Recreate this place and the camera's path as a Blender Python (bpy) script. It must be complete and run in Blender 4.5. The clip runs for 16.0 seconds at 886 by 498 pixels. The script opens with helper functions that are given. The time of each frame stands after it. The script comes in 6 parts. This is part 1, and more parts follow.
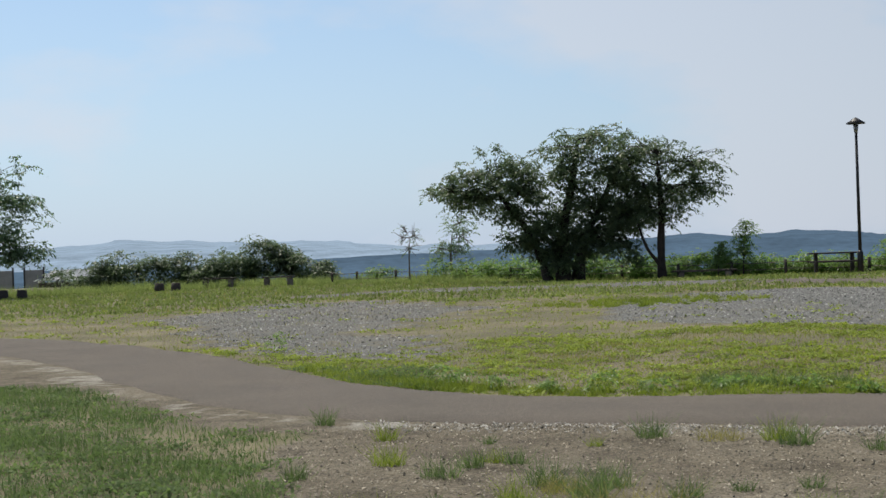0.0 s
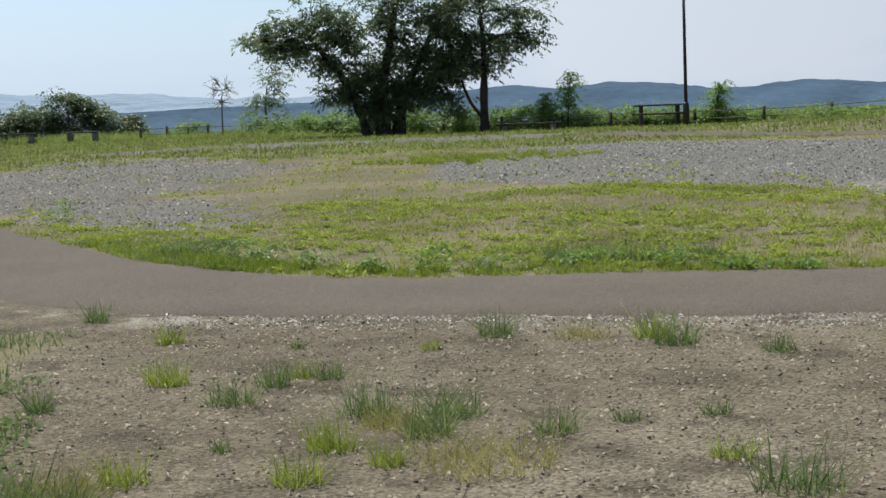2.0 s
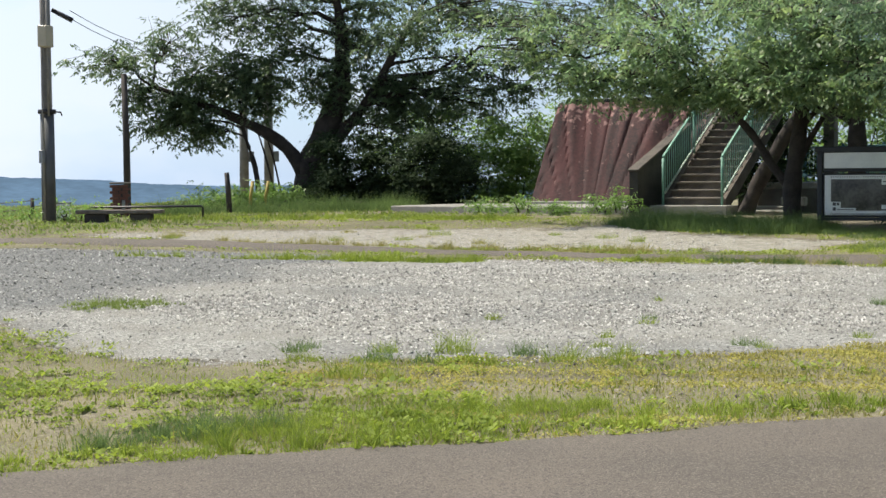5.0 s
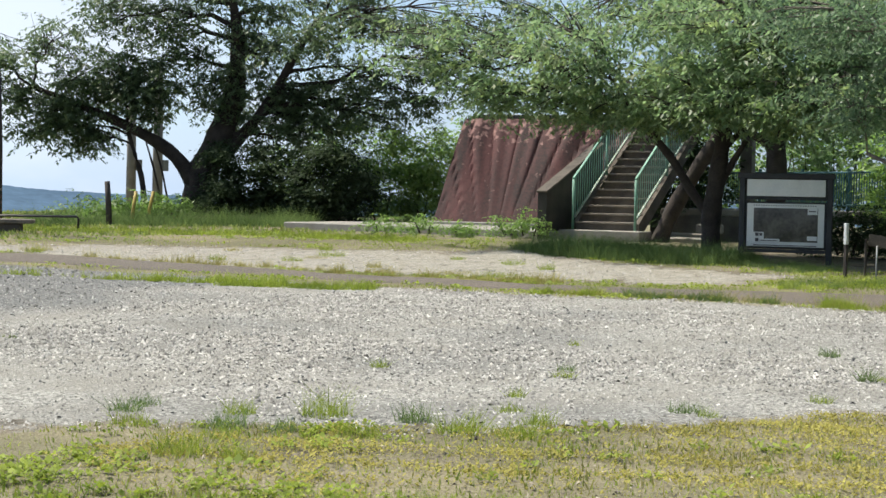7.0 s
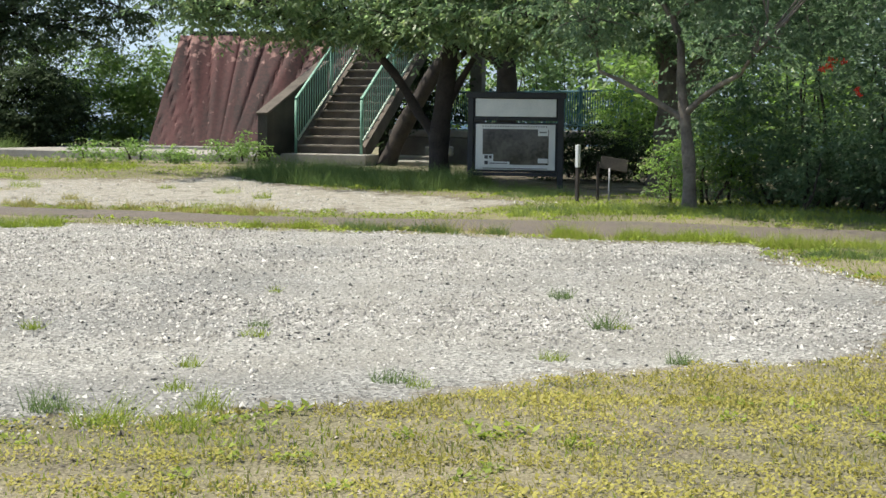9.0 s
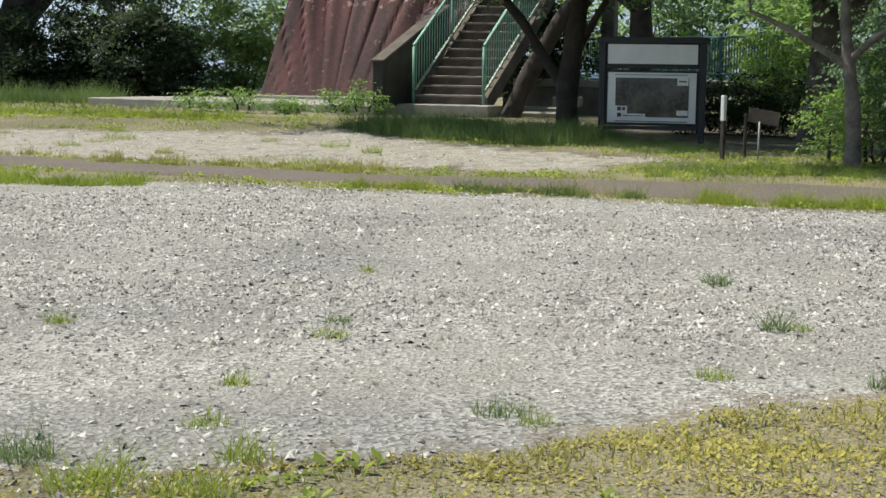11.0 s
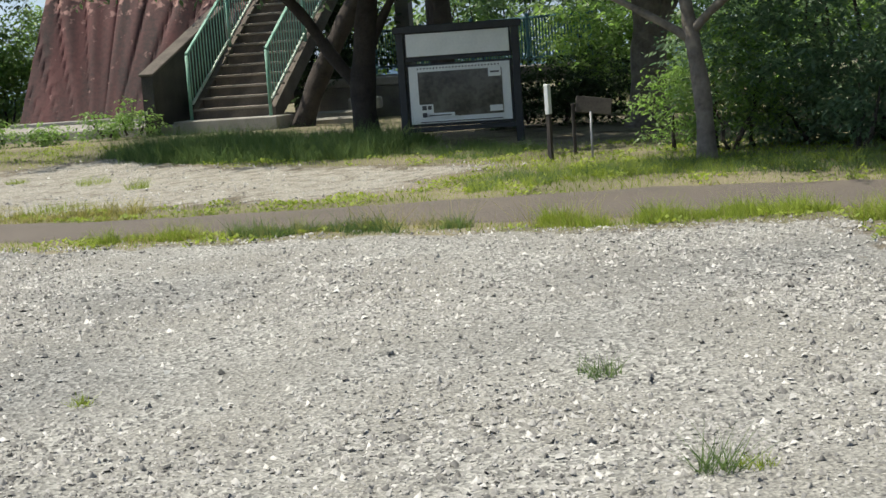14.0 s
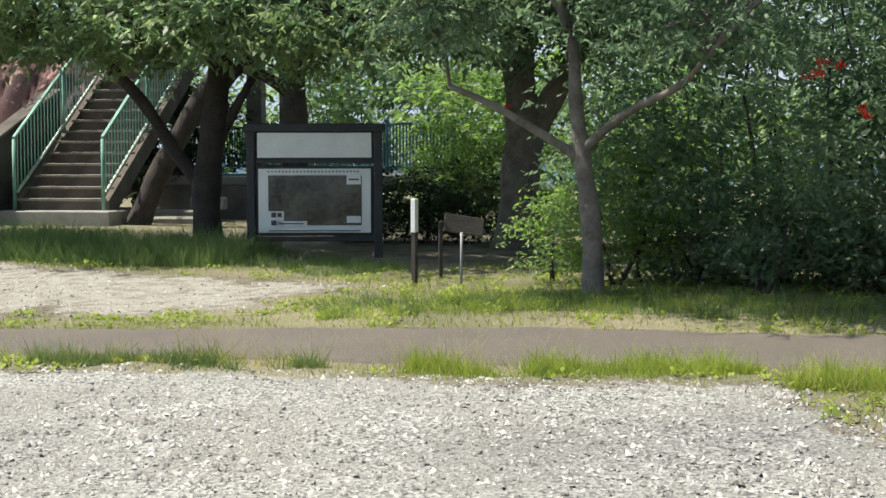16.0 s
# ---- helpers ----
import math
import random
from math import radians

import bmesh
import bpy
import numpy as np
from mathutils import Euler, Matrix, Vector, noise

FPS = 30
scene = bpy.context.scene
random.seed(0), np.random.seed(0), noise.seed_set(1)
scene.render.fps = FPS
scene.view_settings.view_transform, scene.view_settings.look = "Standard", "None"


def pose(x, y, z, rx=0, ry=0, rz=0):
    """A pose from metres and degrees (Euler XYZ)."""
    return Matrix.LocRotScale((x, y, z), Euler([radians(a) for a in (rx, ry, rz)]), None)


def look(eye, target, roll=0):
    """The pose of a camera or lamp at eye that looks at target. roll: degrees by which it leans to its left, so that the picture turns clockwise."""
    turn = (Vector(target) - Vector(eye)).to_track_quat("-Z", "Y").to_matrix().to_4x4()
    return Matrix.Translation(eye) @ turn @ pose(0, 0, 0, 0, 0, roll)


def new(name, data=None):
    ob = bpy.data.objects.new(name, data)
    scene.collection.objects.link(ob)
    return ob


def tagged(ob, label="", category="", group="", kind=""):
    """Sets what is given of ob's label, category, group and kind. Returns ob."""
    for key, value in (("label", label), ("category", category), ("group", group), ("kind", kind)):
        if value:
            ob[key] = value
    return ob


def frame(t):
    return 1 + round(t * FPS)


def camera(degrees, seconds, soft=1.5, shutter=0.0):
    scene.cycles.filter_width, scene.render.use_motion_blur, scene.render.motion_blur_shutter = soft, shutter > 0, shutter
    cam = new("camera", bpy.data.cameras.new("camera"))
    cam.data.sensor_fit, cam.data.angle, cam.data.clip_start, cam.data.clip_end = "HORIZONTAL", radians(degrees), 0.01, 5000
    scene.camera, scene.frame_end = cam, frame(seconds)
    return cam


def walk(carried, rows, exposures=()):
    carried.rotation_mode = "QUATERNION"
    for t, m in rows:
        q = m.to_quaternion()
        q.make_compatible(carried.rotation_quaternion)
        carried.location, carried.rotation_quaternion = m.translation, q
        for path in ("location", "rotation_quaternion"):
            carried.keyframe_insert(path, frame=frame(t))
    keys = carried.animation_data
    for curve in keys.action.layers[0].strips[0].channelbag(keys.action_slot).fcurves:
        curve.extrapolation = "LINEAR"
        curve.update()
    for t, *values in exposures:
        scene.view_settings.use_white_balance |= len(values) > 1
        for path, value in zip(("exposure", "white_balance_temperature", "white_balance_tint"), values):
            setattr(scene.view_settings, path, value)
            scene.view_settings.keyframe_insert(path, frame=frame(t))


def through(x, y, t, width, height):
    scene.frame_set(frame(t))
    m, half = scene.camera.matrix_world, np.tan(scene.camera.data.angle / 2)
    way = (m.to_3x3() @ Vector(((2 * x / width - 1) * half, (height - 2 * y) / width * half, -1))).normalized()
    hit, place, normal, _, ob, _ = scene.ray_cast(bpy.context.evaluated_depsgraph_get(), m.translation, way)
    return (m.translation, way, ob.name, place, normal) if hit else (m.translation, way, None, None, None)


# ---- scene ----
cam = camera(31.8, 16.0)
PATH = [
    (0, (1.435, -7.732, 1.234), (1.472, -5.732, 1.238), -2.0),
    (0.5, (1.466, -7.172, 1.231), (1.525, -5.173, 1.191), -1.4),
    (1, (1.489, -6.702, 1.243), (1.58, -4.707, 1.142), -1.0),
    (1.5, (1.506, -6.118, 1.237), (1.68, -4.132, 1.073), -1.3),
    (2, (1.607, -5.576, 1.247), (1.867, -3.603, 1.054), -2.2),
    (2.5, (1.717, -4.964, 1.245), (2.218, -3.037, 1.057), -2.0),
    (3, (1.927, -4.483, 1.28), (2.644, -2.62, 1.155), -3.0),
    (3.5, (2.086, -3.817, 1.272), (2.817, -1.962, 1.125), -2.4),
    (4, (2.437, -3.294, 1.279), (3.293, -1.5, 1.062), -3.0),
    (4.5, (2.796, -2.651, 1.295), (3.884, -0.989, 1.064), 0.5),
    (5, (3.037, -2.316, 1.377), (4.288, -0.758, 1.28), -0.5),
    (5.2, (3.186, -2.138, 1.407), (4.472, -0.606, 1.375), -1.0),
    (7.3, (4.872, -0.408, 1.403), (6.218, 1.068, 1.305), 1.4),
    (7.5, (4.963, -0.348, 1.428), (6.306, 1.129, 1.313), 1.6),
    (8, (5.44, 0.031, 1.415), (6.849, 1.443, 1.274), 1.9),
    (8.5, (6.029, 0.337, 1.41), (7.554, 1.62, 1.238), 0.3),
    (8.7, (6.16, 0.429, 1.425), (7.729, 1.657, 1.256), 0.7),
    (10.8, (7.882, 1.678, 1.384), (9.387, 2.976, 1.155), 0.5),
    (11, (8.102, 1.936, 1.377), (9.562, 3.282, 1.14), 0.8),
    (11.5, (8.461, 2.348, 1.392), (9.799, 3.811, 1.128), -1.1),
    (12, (8.894, 2.612, 1.418), (10.189, 4.113, 1.155), -1.9),
    (12.5, (9.33, 2.981, 1.417), (10.719, 4.399, 1.17), -0.9),
    (13, (9.83, 3.267, 1.422), (11.292, 4.609, 1.17), -3.2),
    (13.5, (10.313, 3.699, 1.414), (11.846, 4.96, 1.173), -2.6),
    (14, (10.819, 3.985, 1.42), (12.427, 5.148, 1.172), -4.0),
    (14.5, (11.176, 4.269, 1.414), (12.875, 5.304, 1.206), -2.3),
    (15, (11.686, 4.609, 1.409), (13.43, 5.576, 1.251), -2.1),
    (15.5, (12.026, 4.878, 1.436), (13.769, 5.852, 1.32), -0.6),
    (16, (12.431, 5.226, 1.434), (14.163, 6.219, 1.314), -0.1),
]
walk(cam, [(t, look(eye, target, roll)) for t, eye, target, roll in PATH], exposures=[(0.0, -0.2), (1.5, -0.06), (2.5, 0.06), (3.5, 0.1), (4.5, 0.34), (5.2, 0.57), (8.0, 0.62), (8.7, 0.7), (11.0, 0.45), (12.0, 0.14), (12.7, 0.2), (13.5, 0.47), (14.5, 0.44), (16.0, 0.8)])

# ---- sky and sun ----
SUN_AZ, SUN_EL = radians(-24), radians(61)  # clockwise from +y
world = bpy.data.worlds.new("sky")
scene.world = world
world.use_nodes = True
wn, wl = world.node_tree.nodes, world.node_tree.links
wn.clear()
w_out, w_bg = wn.new("ShaderNodeOutputWorld"), wn.new("ShaderNodeBackground")
w_sky, w_co = wn.new("ShaderNodeTexSky"), wn.new("ShaderNodeTexCoord")
w_sky.sky_type, w_sky.sun_disc = "NISHITA", False
w_sky.sun_elevation, w_sky.sun_rotation = SUN_EL, SUN_AZ
w_sky.air_density, w_sky.dust_density, w_sky.ozone_density = 1.0, 0.4, 2.0
w_map = wn.new("ShaderNodeMapping")
w_map.inputs["Scale"].default_value = (1.0, 1.0, 2.2)
w_map.inputs["Location"].default_value = (-0.2, 0.12, 0.4)
w_noise, w_ramp, w_mix = wn.new("ShaderNodeTexNoise"), wn.new("ShaderNodeValToRGB"), wn.new("ShaderNodeMix")
w_noise.inputs["Scale"].default_value, w_noise.inputs["Detail"].default_value = 4.2, 8.0
w_noise.inputs["Roughness"].default_value = 0.52
w_ramp.color_ramp.elements[0].position, w_ramp.color_ramp.elements[1].position = 0.45, 0.6
w_ramp.color_ramp.elements[1].color = (0.72, 0.72, 0.72, 1)
w_mix.data_type = "RGBA"
w_mix.inputs["B"].default_value = (5.7, 6.1, 6.8, 1)
wl.new(w_co.outputs["Generated"], w_map.inputs["Vector"])
wl.new(w_map.outputs["Vector"], w_noise.inputs["Vector"])
wl.new(w_noise.outputs["Fac"], w_ramp.inputs["Fac"])
wl.new(w_ramp.outputs["Color"], w_mix.inputs["Factor"])
# pale haze that thickens towards the horizon
w_sep, w_haze, w_mix2 = wn.new("ShaderNodeSeparateXYZ"), wn.new("ShaderNodeMapRange"), wn.new("ShaderNodeMix")
wl.new(w_co.outputs["Generated"], w_sep.inputs["Vector"])
wl.new(w_sep.outputs["Z"], w_haze.inputs["Value"])
w_haze.inputs["From Min"].default_value, w_haze.inputs["From Max"].default_value = 0.0, 0.22
w_haze.inputs["To Min"].default_value, w_haze.inputs["To Max"].default_value = 0.8, 0.05
w_mix2.data_type = "RGBA"
w_mix2.inputs["B"].default_value = (3.65, 4.95, 6.9, 1)
wl.new(w_haze.outputs["Result"], w_mix2.inputs["Factor"])
wl.new(w_sky.outputs["Color"], w_mix2.inputs["A"])
wl.new(w_mix2.outputs["Result"], w_mix.inputs["A"])
# the hazy air glows most on the sun's side
w_dot, w_side, w_dim = wn.new("ShaderNodeVectorMath"), wn.new("ShaderNodeMapRange"), wn.new("ShaderNodeVectorMath")
w_dot.operation, w_dim.operation = "DOT_PRODUCT", "SCALE"
w_dot.inputs[1].default_value = (math.sin(SUN_AZ), math.cos(SUN_AZ), 0.0)
wl.new(w_co.outputs["Generated"], w_dot.inputs[0])
wl.new(w_dot.outputs["Value"], w_side.inputs["Value"])
w_side.inputs["From Min"].default_value, w_side.inputs["From Max"].default_value = 0.2, 1.0
w_side.inputs["To Min"].default_value, w_side.inputs["To Max"].default_value = 0.62, 1.1
wl.new(w_mix.outputs["Result"], w_dim.inputs[0])
wl.new(w_side.outputs["Result"], w_dim.inputs["Scale"])
wl.new(w_dim.outputs["Vector"], w_bg.inputs["Color"])
w_bg.inputs["Strength"].default_value = 0.125
wl.new(w_bg.outputs["Background"], w_out.inputs["Surface"])

sun = new("sun", bpy.data.lights.new("sun", "SUN"))
sun.data.energy, sun.data.angle, sun.data.color = 4.6, radians(0.6), (1.0, 0.93, 0.80)
sun_way = Vector((math.sin(SUN_AZ) * math.cos(SUN_EL), math.cos(SUN_AZ) * math.cos(SUN_EL), math.sin(SUN_EL)))
sun.matrix_world = look(sun_way * 60, (0, 0, 0))


# ---- materials ----
def material(name, color, rough=0.8, dark=None, scale=8.0, fine=60.0, bump=0.3, metal=0.0, spread=0.5, island=0.0, per_object=0.0, clear=0.0):
    """A surface whose colour wanders between two tones at two scales, with relief."""
    m = bpy.data.materials.new(name)
    m.use_nodes = True
    n, l = m.node_tree.nodes, m.node_tree.links
    b = n["Principled BSDF"]
    b.inputs["Roughness"].default_value, b.inputs["Metallic"].default_value = rough, metal
    dark = dark or tuple(c * 0.62 for c in color)
    co = n.new("ShaderNodeTexCoord")
    big, small = n.new("ShaderNodeTexNoise"), n.new("ShaderNodeTexNoise")
    big.inputs["Scale"].default_value, big.inputs["Detail"].default_value = scale, 6.0
    small.inputs["Scale"].default_value, small.inputs["Detail"].default_value = fine, 3.0
    for t in (big, small):
        l.new(co.outputs["Object"], t.inputs["Vector"])
    add = n.new("ShaderNodeMath")
    add.operation = "MULTIPLY_ADD"
    l.new(small.outputs["Fac"], add.inputs[0])
    add.inputs[1].default_value = 0.5
    l.new(big.outputs["Fac"], add.inputs[2])
    rng = n.new("ShaderNodeMapRange")
    rng.inputs["From Min"].default_value, rng.inputs["From Max"].default_value = 0.75 - spread / 2, 0.75 + spread / 2
    l.new(add.outputs[0], rng.inputs["Value"])
    mix = n.new("ShaderNodeMix")
    mix.data_type = "RGBA"
    mix.inputs["A"].default_value, mix.inputs["B"].default_value = (*dark, 1), (*color, 1)
    l.new(rng.outputs["Result"], mix.inputs["Factor"])
    out = mix.outputs["Result"]
    for amount, node, socket in ((island, "ShaderNodeNewGeometry", "Random Per Island"), (per_object, "ShaderNodeObjectInfo", "Random")):
        if amount:
            src, hsv, r2 = n.new(node), n.new("ShaderNodeHueSaturation"), n.new("ShaderNodeMapRange")
            l.new(src.outputs[socket], r2.inputs["Value"])
            r2.inputs["To Min"].default_value, r2.inputs["To Max"].default_value = 1 - amount, 1 + amount
            l.new(r2.outputs["Result"], hsv.inputs["Value"])
            l.new(out, hsv.inputs["Color"])
            out = hsv.outputs["Color"]
    l.new(out, b.inputs["Base Color"])
    if bump:
        bp = n.new("ShaderNodeBump")
        bp.inputs["Strength"].default_value, bp.inputs["Distance"].default_value = bump, 0.01
        l.new(small.outputs["Fac"], bp.inputs["Height"])
        l.new(bp.outputs["Normal"], b.inputs["Normal"])
    return m


def leaf_material(name, color, second, through=0.35, rough=0.45, island=0.35):
    """Foliage: every leaf its own tone, light passes through."""
    m = bpy.data.materials.new(name)
    m.use_nodes = True
    n, l = m.node_tree.nodes, m.node_tree.links
    b, out = n["Principled BSDF"], n["Material Output"]
    geo, co, big = n.new("ShaderNodeNewGeometry"), n.new("ShaderNodeTexCoord"), n.new("ShaderNodeTexNoise")
    big.inputs["Scale"].default_value = 0.9
    l.new(co.outputs["Object"], big.inputs["Vector"])
    add = n.new("ShaderNodeMath")
    add.operation = "MULTIPLY_ADD"
    l.new(geo.outputs["Random Per Island"], add.inputs[0])
    add.inputs[1].default_value = 0.55
    l.new(big.outputs["Fac"], add.inputs[2])
    rng = n.new("ShaderNodeMapRange")
    rng.inputs["From Min"].default_value, rng.inputs["From Max"].default_value = 0.4, 1.15
    l.new(add.outputs[0], rng.inputs["Value"])
    mix = n.new("ShaderNodeMix")
    mix.data_type = "RGBA"
    mix.inputs["A"].default_value, mix.inputs["B"].default_value = (*color, 1), (*second, 1)
    l.new(rng.outputs["Result"], mix.inputs["Factor"])
    b.inputs["Roughness"].default_value = rough
    b.inputs["Specular IOR Level"].default_value = 0.5 if rough < 0.5 else 0.12
    l.new(mix.outputs["Result"], b.inputs["Base Color"])
    tr, ms = n.new("ShaderNodeBsdfTranslucent"), n.new("ShaderNodeMixShader")
    bright = n.new("ShaderNodeHueSaturation")
    bright.inputs["Value"].default_value, bright.inputs["Saturation"].default_value = 1.5, 1.1
    l.new(mix.outputs["Result"], bright.inputs["Color"])
    l.new(bright.outputs["Color"], tr.inputs["Color"])
    ms.inputs["Fac"].default_value = through
    l.new(b.outputs["BSDF"], ms.inputs[1])
    l.new(tr.outputs["BSDF"], ms.inputs[2])
    l.new(ms.outputs["Shader"], out.inputs["Surface"])
    return m


def ground_material():
    """Soil, grey gravel and the green under the grass, mixed by what grows or lies where."""
    m = bpy.data.materials.new("ground")
    m.use_nodes = True
    n, l = m.node_tree.nodes, m.node_tree.links
    b = n["Principled BSDF"]
    b.inputs["Roughness"].default_value = 0.95
    b.inputs["Specular IOR Level"].default_value = 0.15
    co = n.new("ShaderNodeTexCoord")

    def tex(scale, detail=5.0):
        t = n.new("ShaderNodeTexNoise")
        t.inputs["Scale"].default_value, t.inputs["Detail"].default_value = scale, detail
        l.new(co.outputs["Object"], t.inputs["Vector"])
        return t.outputs["Fac"]

    def mixed(fac, a, bb):
        x = n.new("ShaderNodeMix")
        x.data_type = "RGBA"
        for key, v in (("Factor", fac), ("A", a), ("B", bb)):
            if isinstance(v, tuple):
                x.inputs[key].default_value = (*v, 1)
            else:
                l.new(v, x.inputs[key])
        return x.outputs["Result"]

    def ranged(v, lo, hi):
        r = n.new("ShaderNodeMapRange")
        r.inputs["From Min"].default_value, r.inputs["From Max"].default_value = lo, hi
        l.new(v, r.inputs["Value"])
        return r.outputs["Result"]

    def soft_mask(name, wobble, width):
        a = n.new("ShaderNodeAttribute")
        a.attribute_name = name
        add = n.new("ShaderNodeMath")
        add.operation = "MULTIPLY_ADD"
        l.new(wobble, add.inputs[0])
        add.inputs[1].default_value = 1.2
        l.new(a.outputs["Fac"], add.inputs[2])
        return ranged(add.outputs[0], 1.1 - width, 1.1 + width)

    vor = n.new("ShaderNodeTexVoronoi")
    vor.inputs["Scale"].default_value = 46.0
    l.new(co.outputs["Object"], vor.inputs["Vector"])
    stone_tone = ranged(vor.outputs["Color"], 0.0, 1.0)
    mid, fine, wide = tex(5.0), tex(70.0), tex(0.5)
    vor2 = n.new("ShaderNodeTexVoronoi")
    vor2.inputs["Scale"].default_value = 75.0
    l.new(co.outputs["Object"], vor2.inputs["Vector"])
    grit = ranged(vor2.outputs["Color"], 0.0, 1.0)
    low = tex(1.1)
    soil = mixed(grit, (0.036, 0.031, 0.023), (0.22, 0.19, 0.14))
    soil = mixed(ranged(mid, 0.4, 0.7), soil, mixed(stone_tone, (0.052, 0.045, 0.034), (0.29, 0.255, 0.19)))
    soil = mixed(ranged(wide, 0.42, 0.62), soil, mixed(grit, (0.075, 0.066, 0.05), (0.33, 0.295, 0.226)))
    soil = mixed(ranged(tex(1.9), 0.52, 0.66), soil, mixed(grit, (0.035, 0.03, 0.022), (0.17, 0.148, 0.11)))
    pale = mixed(stone_tone, (0.085, 0.085, 0.078), (0.48, 0.478, 0.435))
    packed = mixed(grit, (0.125, 0.123, 0.11), (0.38, 0.374, 0.332))
    gravel = mixed(ranged(low, 0.42, 0.6), pale, packed)
    slate = n.new("ShaderNodeAttribute")
    slate.attribute_name = "slate"
    gravel = mixed(slate.outputs["Fac"], gravel, mixed(stone_tone, (0.035, 0.037, 0.037), (0.26, 0.266, 0.258)))
    sand = mixed(grit, (0.16, 0.153, 0.13), (0.46, 0.44, 0.38))
    green = mixed(grit, (0.09, 0.086, 0.052), (0.22, 0.207, 0.13))
    green = mixed(ranged(wide, 0.42, 0.62), green, mixed(grit, (0.14, 0.125, 0.078), (0.31, 0.28, 0.185)))
    c = mixed(soft_mask("gravel", mid, 0.12), soil, gravel)
    c = mixed(soft_mask("sand", mid, 0.2), c, sand)
    c = mixed(soft_mask("grass", tex(3.0, 8.0), 0.14), c, green)
    l.new(c, b.inputs["Base Color"])
    bp = n.new("ShaderNodeBump")
    bp.inputs["Strength"].default_value, bp.inputs["Distance"].default_value = 0.85, 0.013
    l.new(vor.outputs["Distance"], bp.inputs["Height"])
    l.new(bp.outputs["Normal"], b.inputs["Normal"])
    return m


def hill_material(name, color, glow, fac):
    """Woods far off, with the air's haze mixed in as a bluish glow."""
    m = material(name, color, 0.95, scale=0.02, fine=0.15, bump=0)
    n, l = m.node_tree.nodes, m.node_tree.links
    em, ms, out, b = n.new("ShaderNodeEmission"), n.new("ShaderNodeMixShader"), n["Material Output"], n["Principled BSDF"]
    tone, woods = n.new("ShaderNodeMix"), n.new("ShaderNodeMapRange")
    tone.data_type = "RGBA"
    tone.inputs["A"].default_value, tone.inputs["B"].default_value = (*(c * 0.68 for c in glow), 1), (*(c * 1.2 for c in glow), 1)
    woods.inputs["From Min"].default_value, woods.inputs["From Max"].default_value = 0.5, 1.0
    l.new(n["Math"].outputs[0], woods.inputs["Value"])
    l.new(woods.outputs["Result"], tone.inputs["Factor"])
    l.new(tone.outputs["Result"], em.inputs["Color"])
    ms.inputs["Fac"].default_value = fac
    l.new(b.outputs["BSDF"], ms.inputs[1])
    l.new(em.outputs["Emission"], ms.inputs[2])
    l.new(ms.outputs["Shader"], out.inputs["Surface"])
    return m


M_GROUND = ground_material()
M_ASPHALT = material("asphalt", (0.138, 0.116, 0.093), 0.97, (0.092, 0.08, 0.066), 1.1, 110, 0.6)


def gritty(m, dark, pale, scale, lo, hi):
    """Single grains, dark and pale, set in a surface."""
    n, l = m.node_tree.nodes, m.node_tree.links
    b, co = n["Principled BSDF"], n["Texture Coordinate"]
    old = b.inputs["Base Color"].links[0].from_socket
    for tone, near, far, size in ((dark, lo, lo - .06, scale), (pale, hi, hi + .06, scale * 1.3)):
        vor, sep, cut, mix = (n.new("ShaderNode" + k) for k in ("TexVoronoi", "SeparateColor", "MapRange", "Mix"))
        vor.inputs["Scale"].default_value = size
        l.new(co.outputs["Object"], vor.inputs["Vector"])
        l.new(vor.outputs["Color"], sep.inputs["Color"])
        l.new(sep.outputs["Red"], cut.inputs["Value"])
        cut.inputs["From Min"].default_value, cut.inputs["From Max"].default_value = near, far
        mix.data_type = "RGBA"
        l.new(cut.outputs["Result"], mix.inputs["Factor"])
        l.new(old, mix.inputs["A"])
        mix.inputs["B"].default_value = (*tone, 1)
        old = mix.outputs["Result"]
    l.new(old, b.inputs["Base Color"])


gritty(M_ASPHALT, (0.066, 0.057, 0.047), (0.19, 0.166, 0.138), 120.0, 0.25, 0.82)
M_BARK = material("bark", (0.062, 0.05, 0.042), 0.95, (0.022, 0.018, 0.016), 4, 30, 0.9)
M_PALEBARK = material("pale_bark", (0.21, 0.185, 0.155), 0.9, (0.085, 0.073, 0.06), 5, 25, 0.8)
M_LEAF = leaf_material("cherry_leaves", (0.07, 0.12, 0.06), (0.24, 0.33, 0.17), 0.6)
M_LEAF_OLD = leaf_material("dark_cherry_leaves", (0.05, 0.082, 0.042), (0.16, 0.22, 0.11), 0.45)
M_LEAF_SPRAY = leaf_material("pale_green_leaves", (0.09, 0.14, 0.058), (0.27, 0.34, 0.15), 0.55)
M_LEAF_DARK = leaf_material("dark_leaves", (0.055, 0.1, 0.057), (0.19, 0.275, 0.155), 0.5)
# leaves of bushes in deep shade, the shade put into their colour
M_LEAF_SHADE = leaf_material("shade_dark_leaves", (0.024, 0.04, 0.02), (0.06, 0.088, 0.042), 0.3, 0.65)
M_LEAF_LIGHT = leaf_material("light_leaves", (0.095, 0.17, 0.045), (0.23, 0.34, 0.1), 0.55)
M_GRASS = leaf_material("grass_blades", (0.12, 0.175, 0.033), (0.36, 0.43, 0.09), 0.35, 0.6)
M_GRASS_DRY = leaf_material("dry_grass_blades", (0.22, 0.215, 0.07), (0.42, 0.39, 0.16), 0.3, 0.7)
M_GRASS_FAR = leaf_material("far_grass_blades", (0.115, 0.165, 0.045), (0.27, 0.33, 0.105), 0.35, 0.7)
